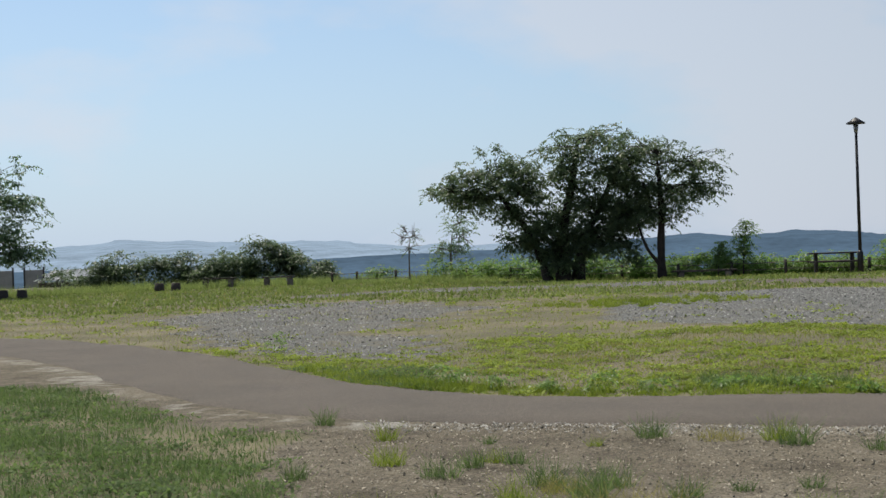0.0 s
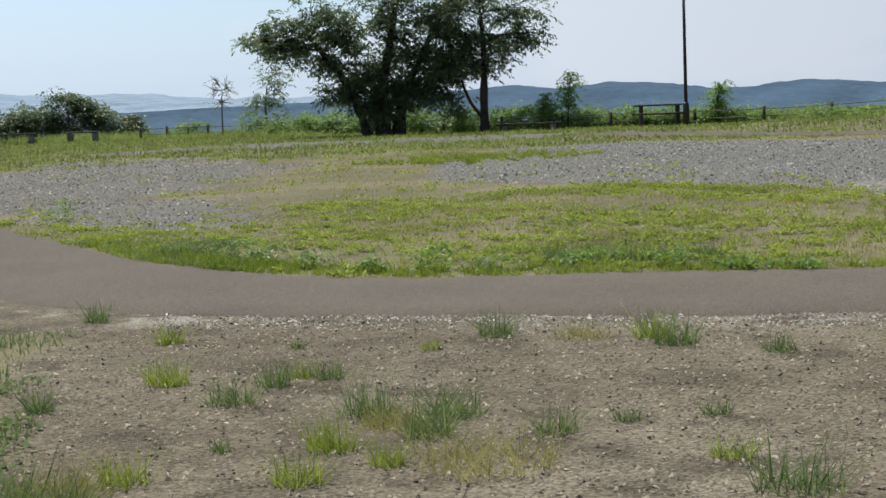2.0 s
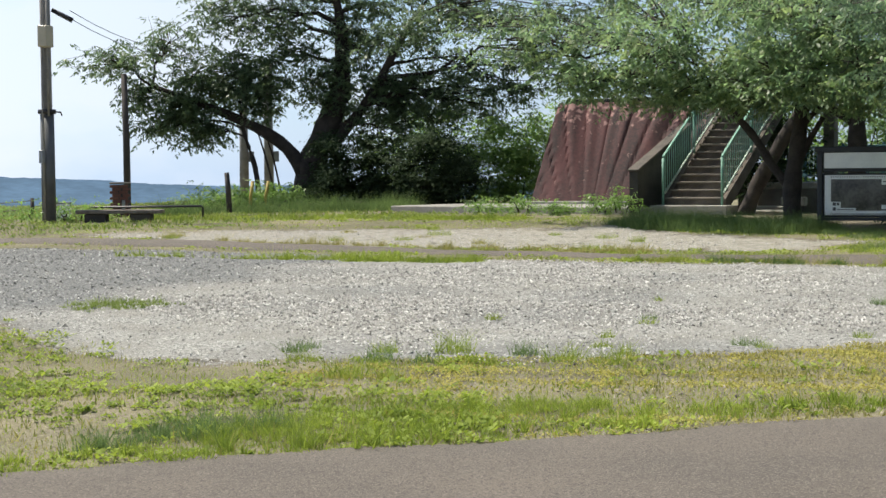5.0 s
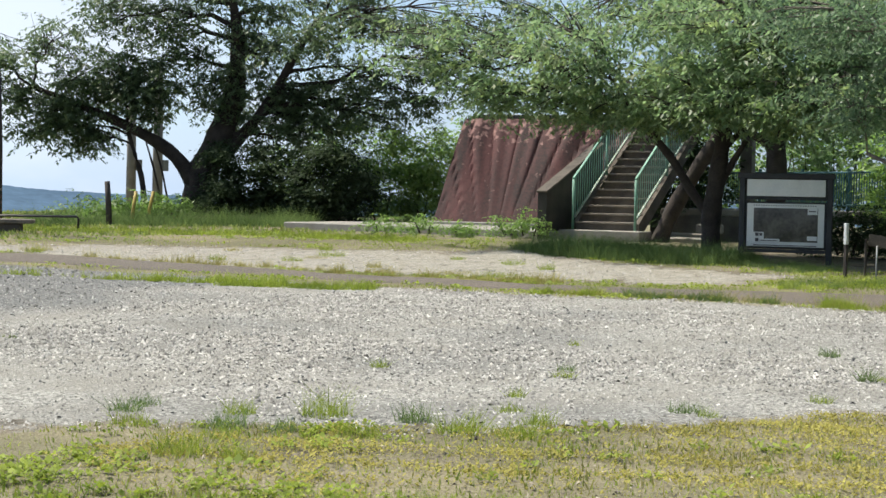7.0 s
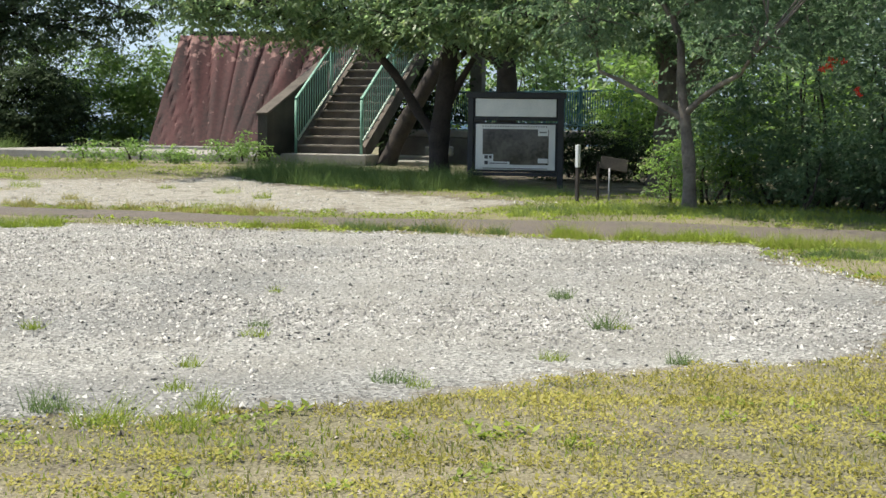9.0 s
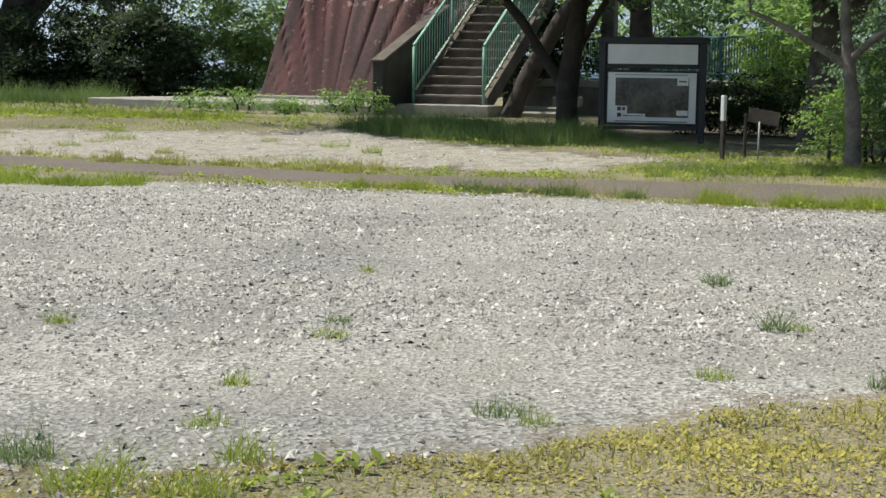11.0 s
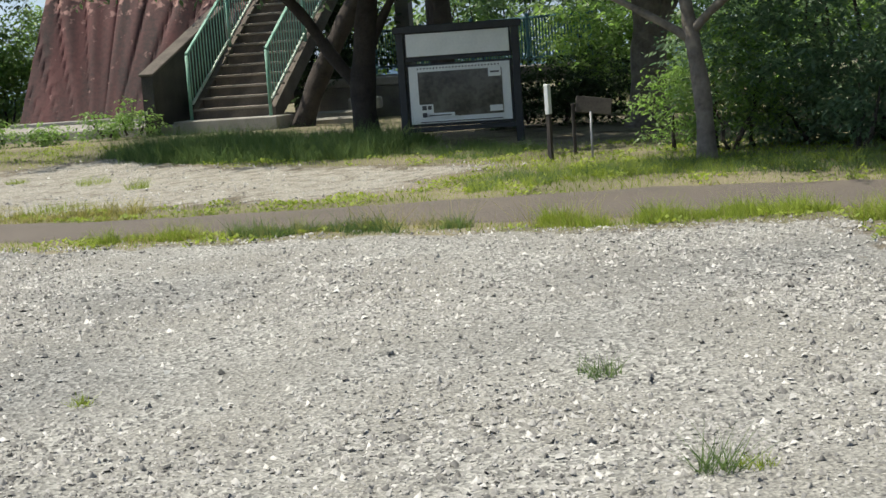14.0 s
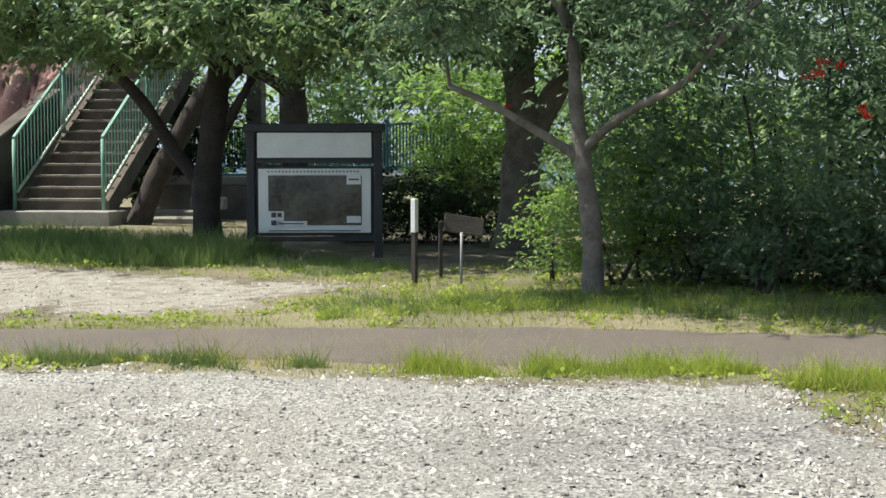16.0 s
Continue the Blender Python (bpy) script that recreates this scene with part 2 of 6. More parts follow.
M_MOSS = leaf_material("yellow_moss", (0.22, 0.205, 0.05), (0.43, 0.4, 0.12), 0.25, 0.8)
M_MEADOW = leaf_material("pale_meadow_blades", (0.17, 0.23, 0.075), (0.33, 0.39, 0.15), 0.4, 0.7)
M_GRASS_DEEP = leaf_material("deep_grass_blades", (0.075, 0.122, 0.045), (0.185, 0.255, 0.095), 0.4, 0.6)
M_STONE = material("gravel_stone", (0.45, 0.444, 0.415), 0.95, (0.147, 0.145, 0.136), 6, 60, 0.3, island=0.56)
M_STONE_SOIL = material("brown_pebble", (0.3, 0.272, 0.215), 0.95, (0.14, 0.125, 0.1), 6, 60, 0.3, island=0.75)
M_STONE_DARK = material("slate_gravel_stone", (0.31, 0.315, 0.298), 0.95, (0.12, 0.122, 0.118), 6, 60, 0.3, island=0.75)
M_CONCRETE = material("concrete", (0.36, 0.345, 0.31), 0.9, (0.2, 0.19, 0.17), 2.5, 50, 0.4)
M_CONCRETE_DARK = material("weathered_concrete", (0.2, 0.185, 0.165), 0.92, (0.09, 0.083, 0.075), 2.0, 40, 0.5)
# shade on risers, stringers and coping is put into this darker tone
M_RISER = material("shaded_concrete_riser", (0.15, 0.127, 0.105), 0.92, (0.055, 0.046, 0.038), 2.5, 40, 0.4)
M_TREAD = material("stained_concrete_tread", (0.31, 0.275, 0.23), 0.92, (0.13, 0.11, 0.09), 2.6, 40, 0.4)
# dark parts, and the shade of parapet and reading board put into the colour
M_DARK_SHADE = material("dark_shade_concrete", (0.075, 0.066, 0.055), 0.92, (0.03, 0.027, 0.024), 2.2, 35, 0.5)
M_RED = material("rusty_red_paint", (0.105, 0.038, 0.036), 0.8, (0.03, 0.016, 0.015), 0.9, 14, 0.4, spread=0.4)
def streaked(m, stretch):
    """Stretches a material's large tones, as stains that ran down."""
    n, l = m.node_tree.nodes, m.node_tree.links
    mp = n.new("ShaderNodeMapping")
    mp.inputs["Scale"].default_value = stretch
    co, big = n["Texture Coordinate"], n["Noise Texture"]
    l.new(co.outputs["Object"], mp.inputs["Vector"])
    l.new(mp.outputs["Vector"], big.inputs["Vector"])
    return m


streaked(M_RED, (3.2, 0.6, 0.6))


def peeling(m, pale, lo, hi):
    """Old paint that flakes to a paler coat, most of all near the top."""
    n, l = m.node_tree.nodes, m.node_tree.links
    b, co = n["Principled BSDF"], n["Texture Coordinate"]
    old = b.inputs["Base Color"].links[0].from_socket
    sep, height, nz, add, cut, mix = (n.new("ShaderNode" + k) for k in ("SeparateXYZ", "MapRange", "TexNoise", "Math", "MapRange", "Mix"))
    l.new(co.outputs["Object"], sep.inputs["Vector"])
    l.new(sep.outputs["Z"], height.inputs["Value"])
    height.inputs["From Min"].default_value, height.inputs["From Max"].default_value = lo, hi
    height.inputs["To Max"].default_value = 0.24
    nz.inputs["Scale"].default_value, nz.inputs["Detail"].default_value = 6.0, 9.0
    l.new(co.outputs["Object"], nz.inputs["Vector"])
    l.new(nz.outputs["Fac"], add.inputs[0])
    l.new(height.outputs["Result"], add.inputs[1])
    l.new(add.outputs[0], cut.inputs["Value"])
    cut.inputs["From Min"].default_value, cut.inputs["From Max"].default_value = 0.66, 0.77
    mix.data_type = "RGBA"
    l.new(cut.outputs["Result"], mix.inputs["Factor"])
    l.new(old, mix.inputs["A"])
    mix.inputs["B"].default_value = (*pale, 1)
    l.new(mix.outputs["Result"], b.inputs["Base Color"])


peeling(M_RED, (0.33, 0.19, 0.165), 1.9, 2.9)
M_GREENRAIL = material("faded_green_paint", (0.24, 0.42, 0.33), 0.6, (0.09, 0.24, 0.18), 3, 40, 0.2)
M_BLUERAIL = material("blue_green_paint", (0.06, 0.17, 0.2), 0.55, (0.03, 0.09, 0.11), 3, 40, 0.2)
M_WORN = material("worn_pale_paint", (0.5, 0.55, 0.48), 0.7, (0.2, 0.3, 0.24), 12, 50, 0.3)
M_BLACK = material("black_painted_steel", (0.022, 0.022, 0.024), 0.5, (0.012, 0.012, 0.013), 3, 30, 0.1)
M_DARKWOOD = material("dark_stained_wood", (0.06, 0.05, 0.043), 0.8, (0.028, 0.024, 0.022), 5, 40, 0.4)
M_WHITE = material("white_panel", (0.74, 0.76, 0.75), 0.5, (0.6, 0.63, 0.63), 3, 30, 0.05)
M_GREY = material("grey_metal", (0.3, 0.31, 0.32), 0.5, (0.2, 0.21, 0.22), 2, 30, 0.1, metal=0.3)
M_STEEL = material("dark_galvanised_steel", (0.12, 0.125, 0.13), 0.6, (0.07, 0.075, 0.08), 2, 30, 0.15, metal=0.2)
M_POLE = material("pole_concrete", (0.3, 0.29, 0.27), 0.85, (0.17, 0.165, 0.16), 3, 30, 0.3)
M_BRICK = material("red_brown_brick", (0.16, 0.07, 0.05), 0.9, (0.08, 0.04, 0.032), 4, 30, 0.5)
M_BEIGE = material("beige_enamel", (0.5, 0.45, 0.33), 0.5, (0.4, 0.36, 0.27), 3, 30, 0.1)
M_YELLOW = material("yellow_guard", (0.4, 0.3, 0.05), 0.6, (0.25, 0.18, 0.03), 6, 30, 0.1)
M_PHOTO = material("faded_photo_print", (0.09, 0.092, 0.085), 0.1, (0.014, 0.017, 0.018), 3.0, 16, 0.0, spread=0.3)
M_SIGNWOOD = material("blue_black_stained_wood", (0.036, 0.04, 0.046), 0.7, (0.018, 0.02, 0.024), 5, 40, 0.3)
M_INK = material("dark_print", (0.05, 0.05, 0.06), 0.5, None, 8, 40, 0.0)
M_FLOWER = leaf_material("red_flower", (0.6, 0.03, 0.02), (0.75, 0.08, 0.05), 0.2)
M_ROOF = material("pale_roof_sheet", (0.42, 0.46, 0.5), 0.4, (0.33, 0.36, 0.4), 1, 10, 0.1)
# haze is in these colours: a blue emission, paler for the farther ridge
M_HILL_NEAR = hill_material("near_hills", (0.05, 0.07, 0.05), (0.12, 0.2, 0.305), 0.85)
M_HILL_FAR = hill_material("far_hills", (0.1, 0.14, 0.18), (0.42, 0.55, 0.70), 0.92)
M_DRYTWIG = material("grey_twigs", (0.2, 0.18, 0.16), 0.9, None, 5, 30, 0.3)


# ---- mesh helpers ----
def mesh_object(name, verts, faces, mat, parent=None, smooth=False):
    me = bpy.data.meshes.new(name)
    me.from_pydata([tuple(v) for v in verts], [], faces)
    me.materials.append(mat)
    if smooth:
        me.polygons.foreach_set("use_smooth", [True] * len(me.polygons))
    ob = new(name, me)
    if parent:
        ob.parent = parent
    return ob


def bulk(name, verts, counts, mat, parent=None):
    """A mesh of many loose flat pieces: verts in order, counts corners a piece."""
    me = bpy.data.meshes.new(name)
    nf = len(verts) // counts
    me.vertices.add(len(verts))
    me.vertices.foreach_set("co", np.asarray(verts, np.float32).ravel())
    me.loops.add(nf * counts)
    me.loops.foreach_set("vertex_index", np.arange(nf * counts, dtype=np.int32))
    me.polygons.add(nf)
    me.polygons.foreach_set("loop_start", np.arange(0, nf * counts, counts, dtype=np.int32))
    me.materials.append(mat)
    me.update(calc_edges=True)
    ob = new(name, me)
    if parent:
        ob.parent = parent
    return ob


def part(name, bm, mat, parent, label=""):
    me = bpy.data.meshes.new(name)
    bmesh.ops.recalc_face_normals(bm, faces=bm.faces)
    bm.to_mesh(me)
    bm.free()
    me.materials.append(mat)
    ob = new(name, me)
    ob.parent = parent
    return tagged(ob, label)


def add_box(bm, size, m=None, bevel=0.0):
    made = bmesh.ops.create_cube(bm, size=1.0, matrix=(m or Matrix()) @ Matrix.Diagonal((*size, 1)))
    if bevel:
        edges = list({e for v in made["verts"] for e in v.link_edges})
        bmesh.ops.bevel(bm, geom=edges, offset=bevel, segments=1, affect="EDGES")
    return bm


def box(size, m=None, bevel=0.0):
    return add_box(bmesh.new(), size, m, bevel)


def add_tube(bm, pts, radii, sides=8, cap=True):
    """A tapered tube along points."""
    rings = []
    pts = [Vector(p) for p in pts]
    for i, p in enumerate(pts):
        d = (pts[min(i + 1, len(pts) - 1)] - pts[max(i - 1, 0)]).normalized()
        a = d.orthogonal().normalized() if abs(d.z) < 0.95 else d.cross(Vector((0, 1, 0))).normalized()
        if abs(d.z) < 0.95:
            a = d.cross(Vector((0, 0, 1))).normalized()
        c = d.cross(a)
        r = radii[i] if hasattr(radii, "__len__") else radii
        rings.append([bm.verts.new(p + (a * math.cos(2 * math.pi * k / sides) + c * math.sin(2 * math.pi * k / sides)) * r) for k in range(sides)])
    for a, c in zip(rings, rings[1:]):
        for k in range(sides):
            f = bm.faces.new((a[k], a[(k + 1) % sides], c[(k + 1) % sides], c[k]))
            f.smooth = True
    if cap:
        bm.faces.new(rings[0][::-1])
        bm.faces.new(rings[-1])
    return bm


def tube(pts, radii, sides=8):
    return add_tube(bmesh.new(), pts, radii, sides)


def thing(name, place, label, category, group="", rz=0.0, kind=""):
    ob = new(name)
    ob.empty_display_size = 0.2
    ob.matrix_basis = pose(*place, 0, 0, rz)
    return tagged(ob, label, category, group, kind)


# ---- lie of the land ----
HILLOCKS = np.array([(2, -7, -.08), (4, 2.5, -.1), (2.2, 7, -.08), (0, 12, -.05), (10, 8, -.05), (12.5, 7.5, -.04), (15.5, 6.3, -.09), (18, 7.3, .03), (20.3, 9, .08),
                     (22, 14.5, .04), (21, 17.5, .06), (25, 11, .22), (25.8, 12.7, .15), (28, 16.5, .24), (30, 23, .36), (27, 26, .36), (19, 32, .30), (24.5, 33, .36),
                     (30, 38, .62), (16, 43, .05), (10, 50, 0), (-8, 56, .05), (0, 62, 0), (7, 13, .05), (12, 28, .1)])


def ground_z(x, y):
    x, y = np.asarray(x, float), np.asarray(y, float)
    d2 = (x[..., None] - HILLOCKS[:, 0]) ** 2 + (y[..., None] - HILLOCKS[:, 1]) ** 2
    w = 1.0 / (d2 + 3.0) ** 1.5
    z = (w * HILLOCKS[:, 2]).sum(-1) / w.sum(-1)
    z = z + 0.012 * np.sin(x * 1.7 + 0.6 * np.sin(y)) * np.sin(y * 1.3)
    # the hill top ends beyond the fence and falls away
    over = np.maximum(0, np.maximum(y * 0.86 + x * 0.42 - 60.0, np.maximum(np.hypot(x - 8, y - 25) - 62, 0)))
    return z - np.minimum(over * 0.35, 60.0)


def gz(x, y):
    return float(ground_z(x, y))


def inside(poly, x, y):
    """Signed distance to a polygon's edge, positive inside."""
    p = np.array(poly, float)
    q = np.roll(p, -1, 0)
    best = np.full(x.shape, 1e9)
    odd = np.zeros(x.shape, bool)
    for (x0, y0), (x1, y1) in zip(p, q):
        dx, dy = x1 - x0, y1 - y0
        t = np.clip(((x - x0) * dx + (y - y0) * dy) / (dx * dx + dy * dy), 0, 1)
        best = np.minimum(best, (x - x0 - t * dx) ** 2 + (y - y0 - t * dy) ** 2)
        if y0 != y1:
            odd ^= ((y0 > y) != (y1 > y)) & (x < (x1 - x0) * (y - y0) / (y1 - y0) + x0)
    return np.where(odd, 1, -1) * np.sqrt(best)


def along(line, x, y):
    """Distance to a polyline."""
    p = np.array(line, float)
    best = np.full(np.shape(x), 1e9)
    for (x0, y0), (x1, y1) in zip(p[:-1], p[1:]):
        dx, dy = x1 - x0, y1 - y0
        t = np.clip(((x - x0) * dx + (y - y0) * dy) / (dx * dx + dy * dy), 0, 1)
        best = np.minimum(best, (x - x0 - t * dx) ** 2 + (y - y0 - t * dy) ** 2)
    return np.sqrt(best)


def spline(pts, n=12):
    """A smooth line through points."""
    p = [np.array(q, float) for q in pts]
    p = [2 * p[0] - p[1]] + p + [2 * p[-1] - p[-2]]
    out = []
    for a, b, c, d in zip(p, p[1:], p[2:], p[3:]):
        for k in range(n):
            t = k / n
            out.append(0.5 * (2 * b + (c - a) * t + (2 * a - 5 * b + 4 * c - d) * t * t + (3 * b - a - 3 * c + d) * t ** 3))
    return out + [p[-2]]


PATH_ONE = spline([(-30, 32), (-14, 25), (-8, 20), (-5.0, 17.1), (-2.43, 13.05), (-.6, 8.78), (1.0, 6.0), (2.51, 5.0), (4.5, 4.32), (6.58, 3.66), (8.8, 2.66), (12, 1.25), (18, -1.5), (30, -8)])
PATH_TWO = spline([(11, 34), (15, 27), (17.4, 22.0), (19.1, 18.0), (20.0, 15.5), (20.95, 13.2), (21.7, 11.0), (22.45, 9.0), (23.1, 7.2), (24.6, 3.0), (27, -4)])
GRAVEL = [(5.2, 16), (7, 14), (8.7, 11.9), (8.5, 9.6), (8.9, 7.9), (9.8, 7.4), (11.1, 6.4), (12, 6), (12.7, 5.6), (14.2, 5.2), (15.5, 4.4), (17, 4.6), (18.8, 5.6), (19.8, 6.9),
          (20.7, 7.85), (21.1, 8.15), (20.4, 10.4), (19.6, 12.9), (18.4, 15.2), (17.2, 18.5), (15.5, 22), (13.5, 24.5), (11, 28.5), (7.5, 27.5), (5.2, 23), (4.6, 18)]
GRAVEL_WEST = [(-3.9, 24.4), (-2.2, 31), (0.3, 30.5), (3, 24), (0.6, 17.7), (2.0, 13), (2.2, 10.6), (0.8, 11.5), (-.6, 13.2), (-1.6, 16)]
GRAVEL_NORTH = [(-3, 36), (2, 42), (9, 40), (13, 34), (9, 33), (3, 36)]
NEAR_GRASS = [(-8, 10), (-2.6, 9.2), (-1.3, 6.6), (-.4, 4.6), (.45, 3.6), (.55, 1.0), (.2, -3), (-8, -6)]
NEAR_GRASS_EAST = [(5.9, 2.1), (7.2, 1.5), (10, .3), (14, -2), (9, -2), (6.3, .4)]
BARE = [(17.6, 21.5), (19.9, 19.2), (21.4, 16.6), (22.3, 14.6), (23.4, 13.4), (25.2, 13.4), (25.6, 15.2), (25.2, 17.5), (26.6, 20.5), (24, 22), (21, 25), (17, 27)]

# ---- ground and paths ----
def cells(lo, hi, step, far):
    mid = list(np.arange(lo, hi + 1e-6, step))
    out, d = [], step
    x = 0.0
    while x < far:
        d *= 1.35
        x += d
        out.append(x)
    return np.array([lo - v for v in reversed(out)] + mid + [hi + v for v in out])


def masks(x, y):
    """How much gravel, sand and grass at each place: 0 to 1."""
    d_path = np.minimum(along(PATH_ONE, x, y), along(PATH_TWO, x, y) + 0.15)
    wob = 0.35 * np.sin(x * 1.9 + np.sin(y * 2.3)) * np.sin(y * 1.7 + 1.0) + 0.2 * np.sin(x * 5.1 + 2) * np.sin(y * 4.7)
    g_main = inside(GRAVEL, x, y)
    g = np.clip(0.5 + np.maximum(g_main + 0.5 * wob, np.minimum(np.maximum(inside(GRAVEL_WEST, x, y), inside(GRAVEL_NORTH, x, y)) * 0.5 + 0.9 * wob, 0.12)) / 1.0, 0, 1)
    bare = inside(BARE, x, y)
    bare = bare + 0.5 * wob
    south = d_path_side(x, y)
    grass = np.where(south > 0, np.clip(0.78 + 0.5 * wob, 0.35, 1), 0.0)
    grass = np.where((south > 0) & (g > 0.45), np.clip(0.62 - g, 0, 1) * 1.2, grass)
    grass = np.where((south > 0) & (g > 0.45) & (x < 9) & (y > 9), np.maximum(grass, 0.34 + 0.2 * wob), grass)
    grass = np.where(bare > 0, np.minimum(grass, 0.12 + 0.25 * np.clip(wob, 0, 1)), grass)
    near = np.maximum(inside(NEAR_GRASS, x, y), inside(NEAR_GRASS_EAST, x, y))
    grass = np.where(south <= 0, np.clip(0.45 + near / 0.7 + 0.8 * wob, 0.05, 0.95), grass)
    # dark soil instead of grass here, to paint in the trees' shade behind the board
    grass = np.where(np.hypot((x - 30.2) / 3.6, (y - 16.6) / 3.4) + .25 * wob < 1, 0.03, grass)
    strip = along(PATH_TWO, x, y)
    grass = np.where((strip < 1.5) & (g_main < 0.2) & (bare < 0.1), np.maximum(grass, 0.85), grass)
    sand = np.clip(0.62 - np.abs(along(PATH_ONE, x, y) - 1.25) / 0.5 + wob, 0, 1) * np.where(south < 0, 0.75, 0.3)
    sand = np.maximum(sand, np.clip(0.8 - np.hypot((x - 9.4) / 1.3, (y - 5.7) / 0.45) + 0.7 * wob, 0, 1))
    sand = np.maximum(sand, np.clip(0.9 - np.hypot((x + 2.0) / 1.3, (y - 9.8) / 1.2), 0, 1))
    sand = np.maximum(sand, np.clip(0.3 + bare / 1.2 + .4 * wob, 0, .66))
    return g, sand, grass


def dark_gravel(x, y):
    """Where the gravel is the darker, bluish sort."""
    edge = np.clip((y - 11.4 - 0.65 * (x - 9) + 0.5 * np.sin(x * 1.3 + y)) / 1.6, 0, 0.92)
    patch = np.sin(x * .7 + 1.3 * np.sin(y * .9)) * np.sin(y * 1.1 + .8 * np.sin(x * .6)) + .4 * np.sin(x * 2.1 + y * 1.3)
    return np.maximum(edge, np.clip(patch * .55 - .08, 0, .5))


def d_path_side(x, y):
    """Positive north of the first path."""
    line = [(-60, 40)] + [tuple(p) for p in PATH_ONE] + [(60, -20), (60, 400), (-400, 400)]
    return inside(line, x, y)


xs, ys = cells(-17, 31, 0.28, 3500), cells(-10, 66, 0.28, 3500)
GX, GY = np.meshgrid(xs, ys)
GZ = ground_z(GX, GY)
m_gravel, m_sand, m_grass = masks(GX, GY)
nx, ny = len(xs), len(ys)
me = bpy.data.meshes.new("ground")
idx = np.arange(nx * ny).reshape(ny, nx)
quads = np.stack([idx[:-1, :-1], idx[:-1, 1:], idx[1:, 1:], idx[1:, :-1]], -1).reshape(-1, 4)
me.from_pydata(np.stack([GX, GY, GZ], -1).reshape(-1, 3).tolist(), [], quads.tolist())
for key, value in (("gravel", m_gravel), ("sand", m_sand), ("grass", m_grass), ("slate", dark_gravel(GX, GY))):
    me.attributes.new(key, "FLOAT", "POINT").data.foreach_set("value", value.ravel().astype(np.float32))
me.polygons.foreach_set("use_smooth", [True] * len(me.polygons))
me.materials.append(M_GROUND)
tagged(new("ground", me), "gravelly park ground with patches of grass and bare soil", "ground", kind="structure")


def path_strip(name, line, half, label, lift=0.012):
    """A paved strip with ragged edges and a thin side."""
    pts = [np.array(p) for p in spline([tuple(p) for p in line], 4)]
    rows = []
    for i, p in enumerate(pts):
        d = pts[min(i + 1, len(pts) - 1)] - pts[max(i - 1, 0)]
        n = np.array((-d[1], d[0])) / np.hypot(*d)
        ragged = [0.03 * math.sin(i * 0.31) + random.uniform(-0.012, 0.012) for _ in range(2)]
        cols = [-half - ragged[0], -half * 0.6, 0, half * 0.6, half + ragged[1]]
        row = []
        for k, c in enumerate(cols):
            q = p + n * c
            row.append((q[0], q[1], gz(q[0], q[1]) + lift + (0.012 if k == 2 else 0.008 if k in (1, 3) else 0)))
        q0, q1 = p - n * (half + ragged[0] + 0.1), p + n * (half + ragged[1] + 0.1)
        rows.append([(q0[0], q0[1], gz(*q0) - 0.03)] + row + [(q1[0], q1[1], gz(*q1) - 0.03)])
    w = len(rows[0])
    verts = [v for r in rows for v in r]
    faces = [(i * w + k, (i + 1) * w + k, (i + 1) * w + k + 1, i * w + k + 1) for i in range(len(rows) - 1) for k in range(w - 1)]
    faces = [f[::-1] for f in faces]
    return tagged(mesh_object(name, verts, faces, M_ASPHALT, smooth=True), label, "path", kind="structure")


path_strip("pavement", PATH_ONE, 0.98, "worn grey-brown asphalt footpath curving through the grass")
path_strip("pavement", PATH_TWO, 0.78, "old asphalt footpath half overgrown with grass")


# ---- far hills ----
def ridge(name, dist, az0, az1, height, bumps, mat, label, seed, rough, line=()):
    """A wooded ridge along an arc round the place."""
    rng = np.random.RandomState(seed)
    n = 900
    az = np.radians(np.linspace(az0, az1, n))
    deg = np.degrees(az)
    h = np.full(n, float(height))
    h += np.interp(deg, *line) if line else 0.0
    for at, wide, up in bumps:
        h += up * np.exp(-((deg - at) / wide) ** 2)
    for k in range(1, 40):
        h += rough * rng.randn() / k ** 0.7 * np.sin(deg * k * 0.55 + rng.uniform(0, 6.3))
    crown = np.convolve(rng.rand(n), (.3, .5, .9, .5, .3), 'same') * rough * 1.6
    verts, faces = [], []
    steps = [(0.0, 1.0), (-0.12, 0.7), (-0.3, 0.3), (-0.5, -0.4)]
    for i in range(n):
        for k, (near, up) in enumerate(steps):
            r = dist * (1 + near)
            z = (h[i] + crown[i]) * up if up > 0 else -60.0
            verts.append((1.4 + math.sin(az[i]) * r, -7.7 + math.cos(az[i]) * r, 1.2 + z + (rng.rand() - 0.5) * rough * (k > 0)))
    w = len(steps)
    for i in range(n - 1):
        for k in range(w - 1):
            faces.append((i * w + k, (i + 1) * w + k, (i + 1) * w + k + 1, i * w + k + 1))
    return tagged(mesh_object(name, verts, faces, mat), label, "hills", kind="structure")


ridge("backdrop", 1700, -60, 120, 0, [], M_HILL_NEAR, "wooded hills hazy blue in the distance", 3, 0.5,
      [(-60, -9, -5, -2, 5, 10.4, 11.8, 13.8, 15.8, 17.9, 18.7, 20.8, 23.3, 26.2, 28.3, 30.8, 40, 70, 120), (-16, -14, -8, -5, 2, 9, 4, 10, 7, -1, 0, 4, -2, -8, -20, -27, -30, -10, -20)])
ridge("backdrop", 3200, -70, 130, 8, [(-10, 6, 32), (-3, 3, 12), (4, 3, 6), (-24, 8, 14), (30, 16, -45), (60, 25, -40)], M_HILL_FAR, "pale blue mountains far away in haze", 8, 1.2)


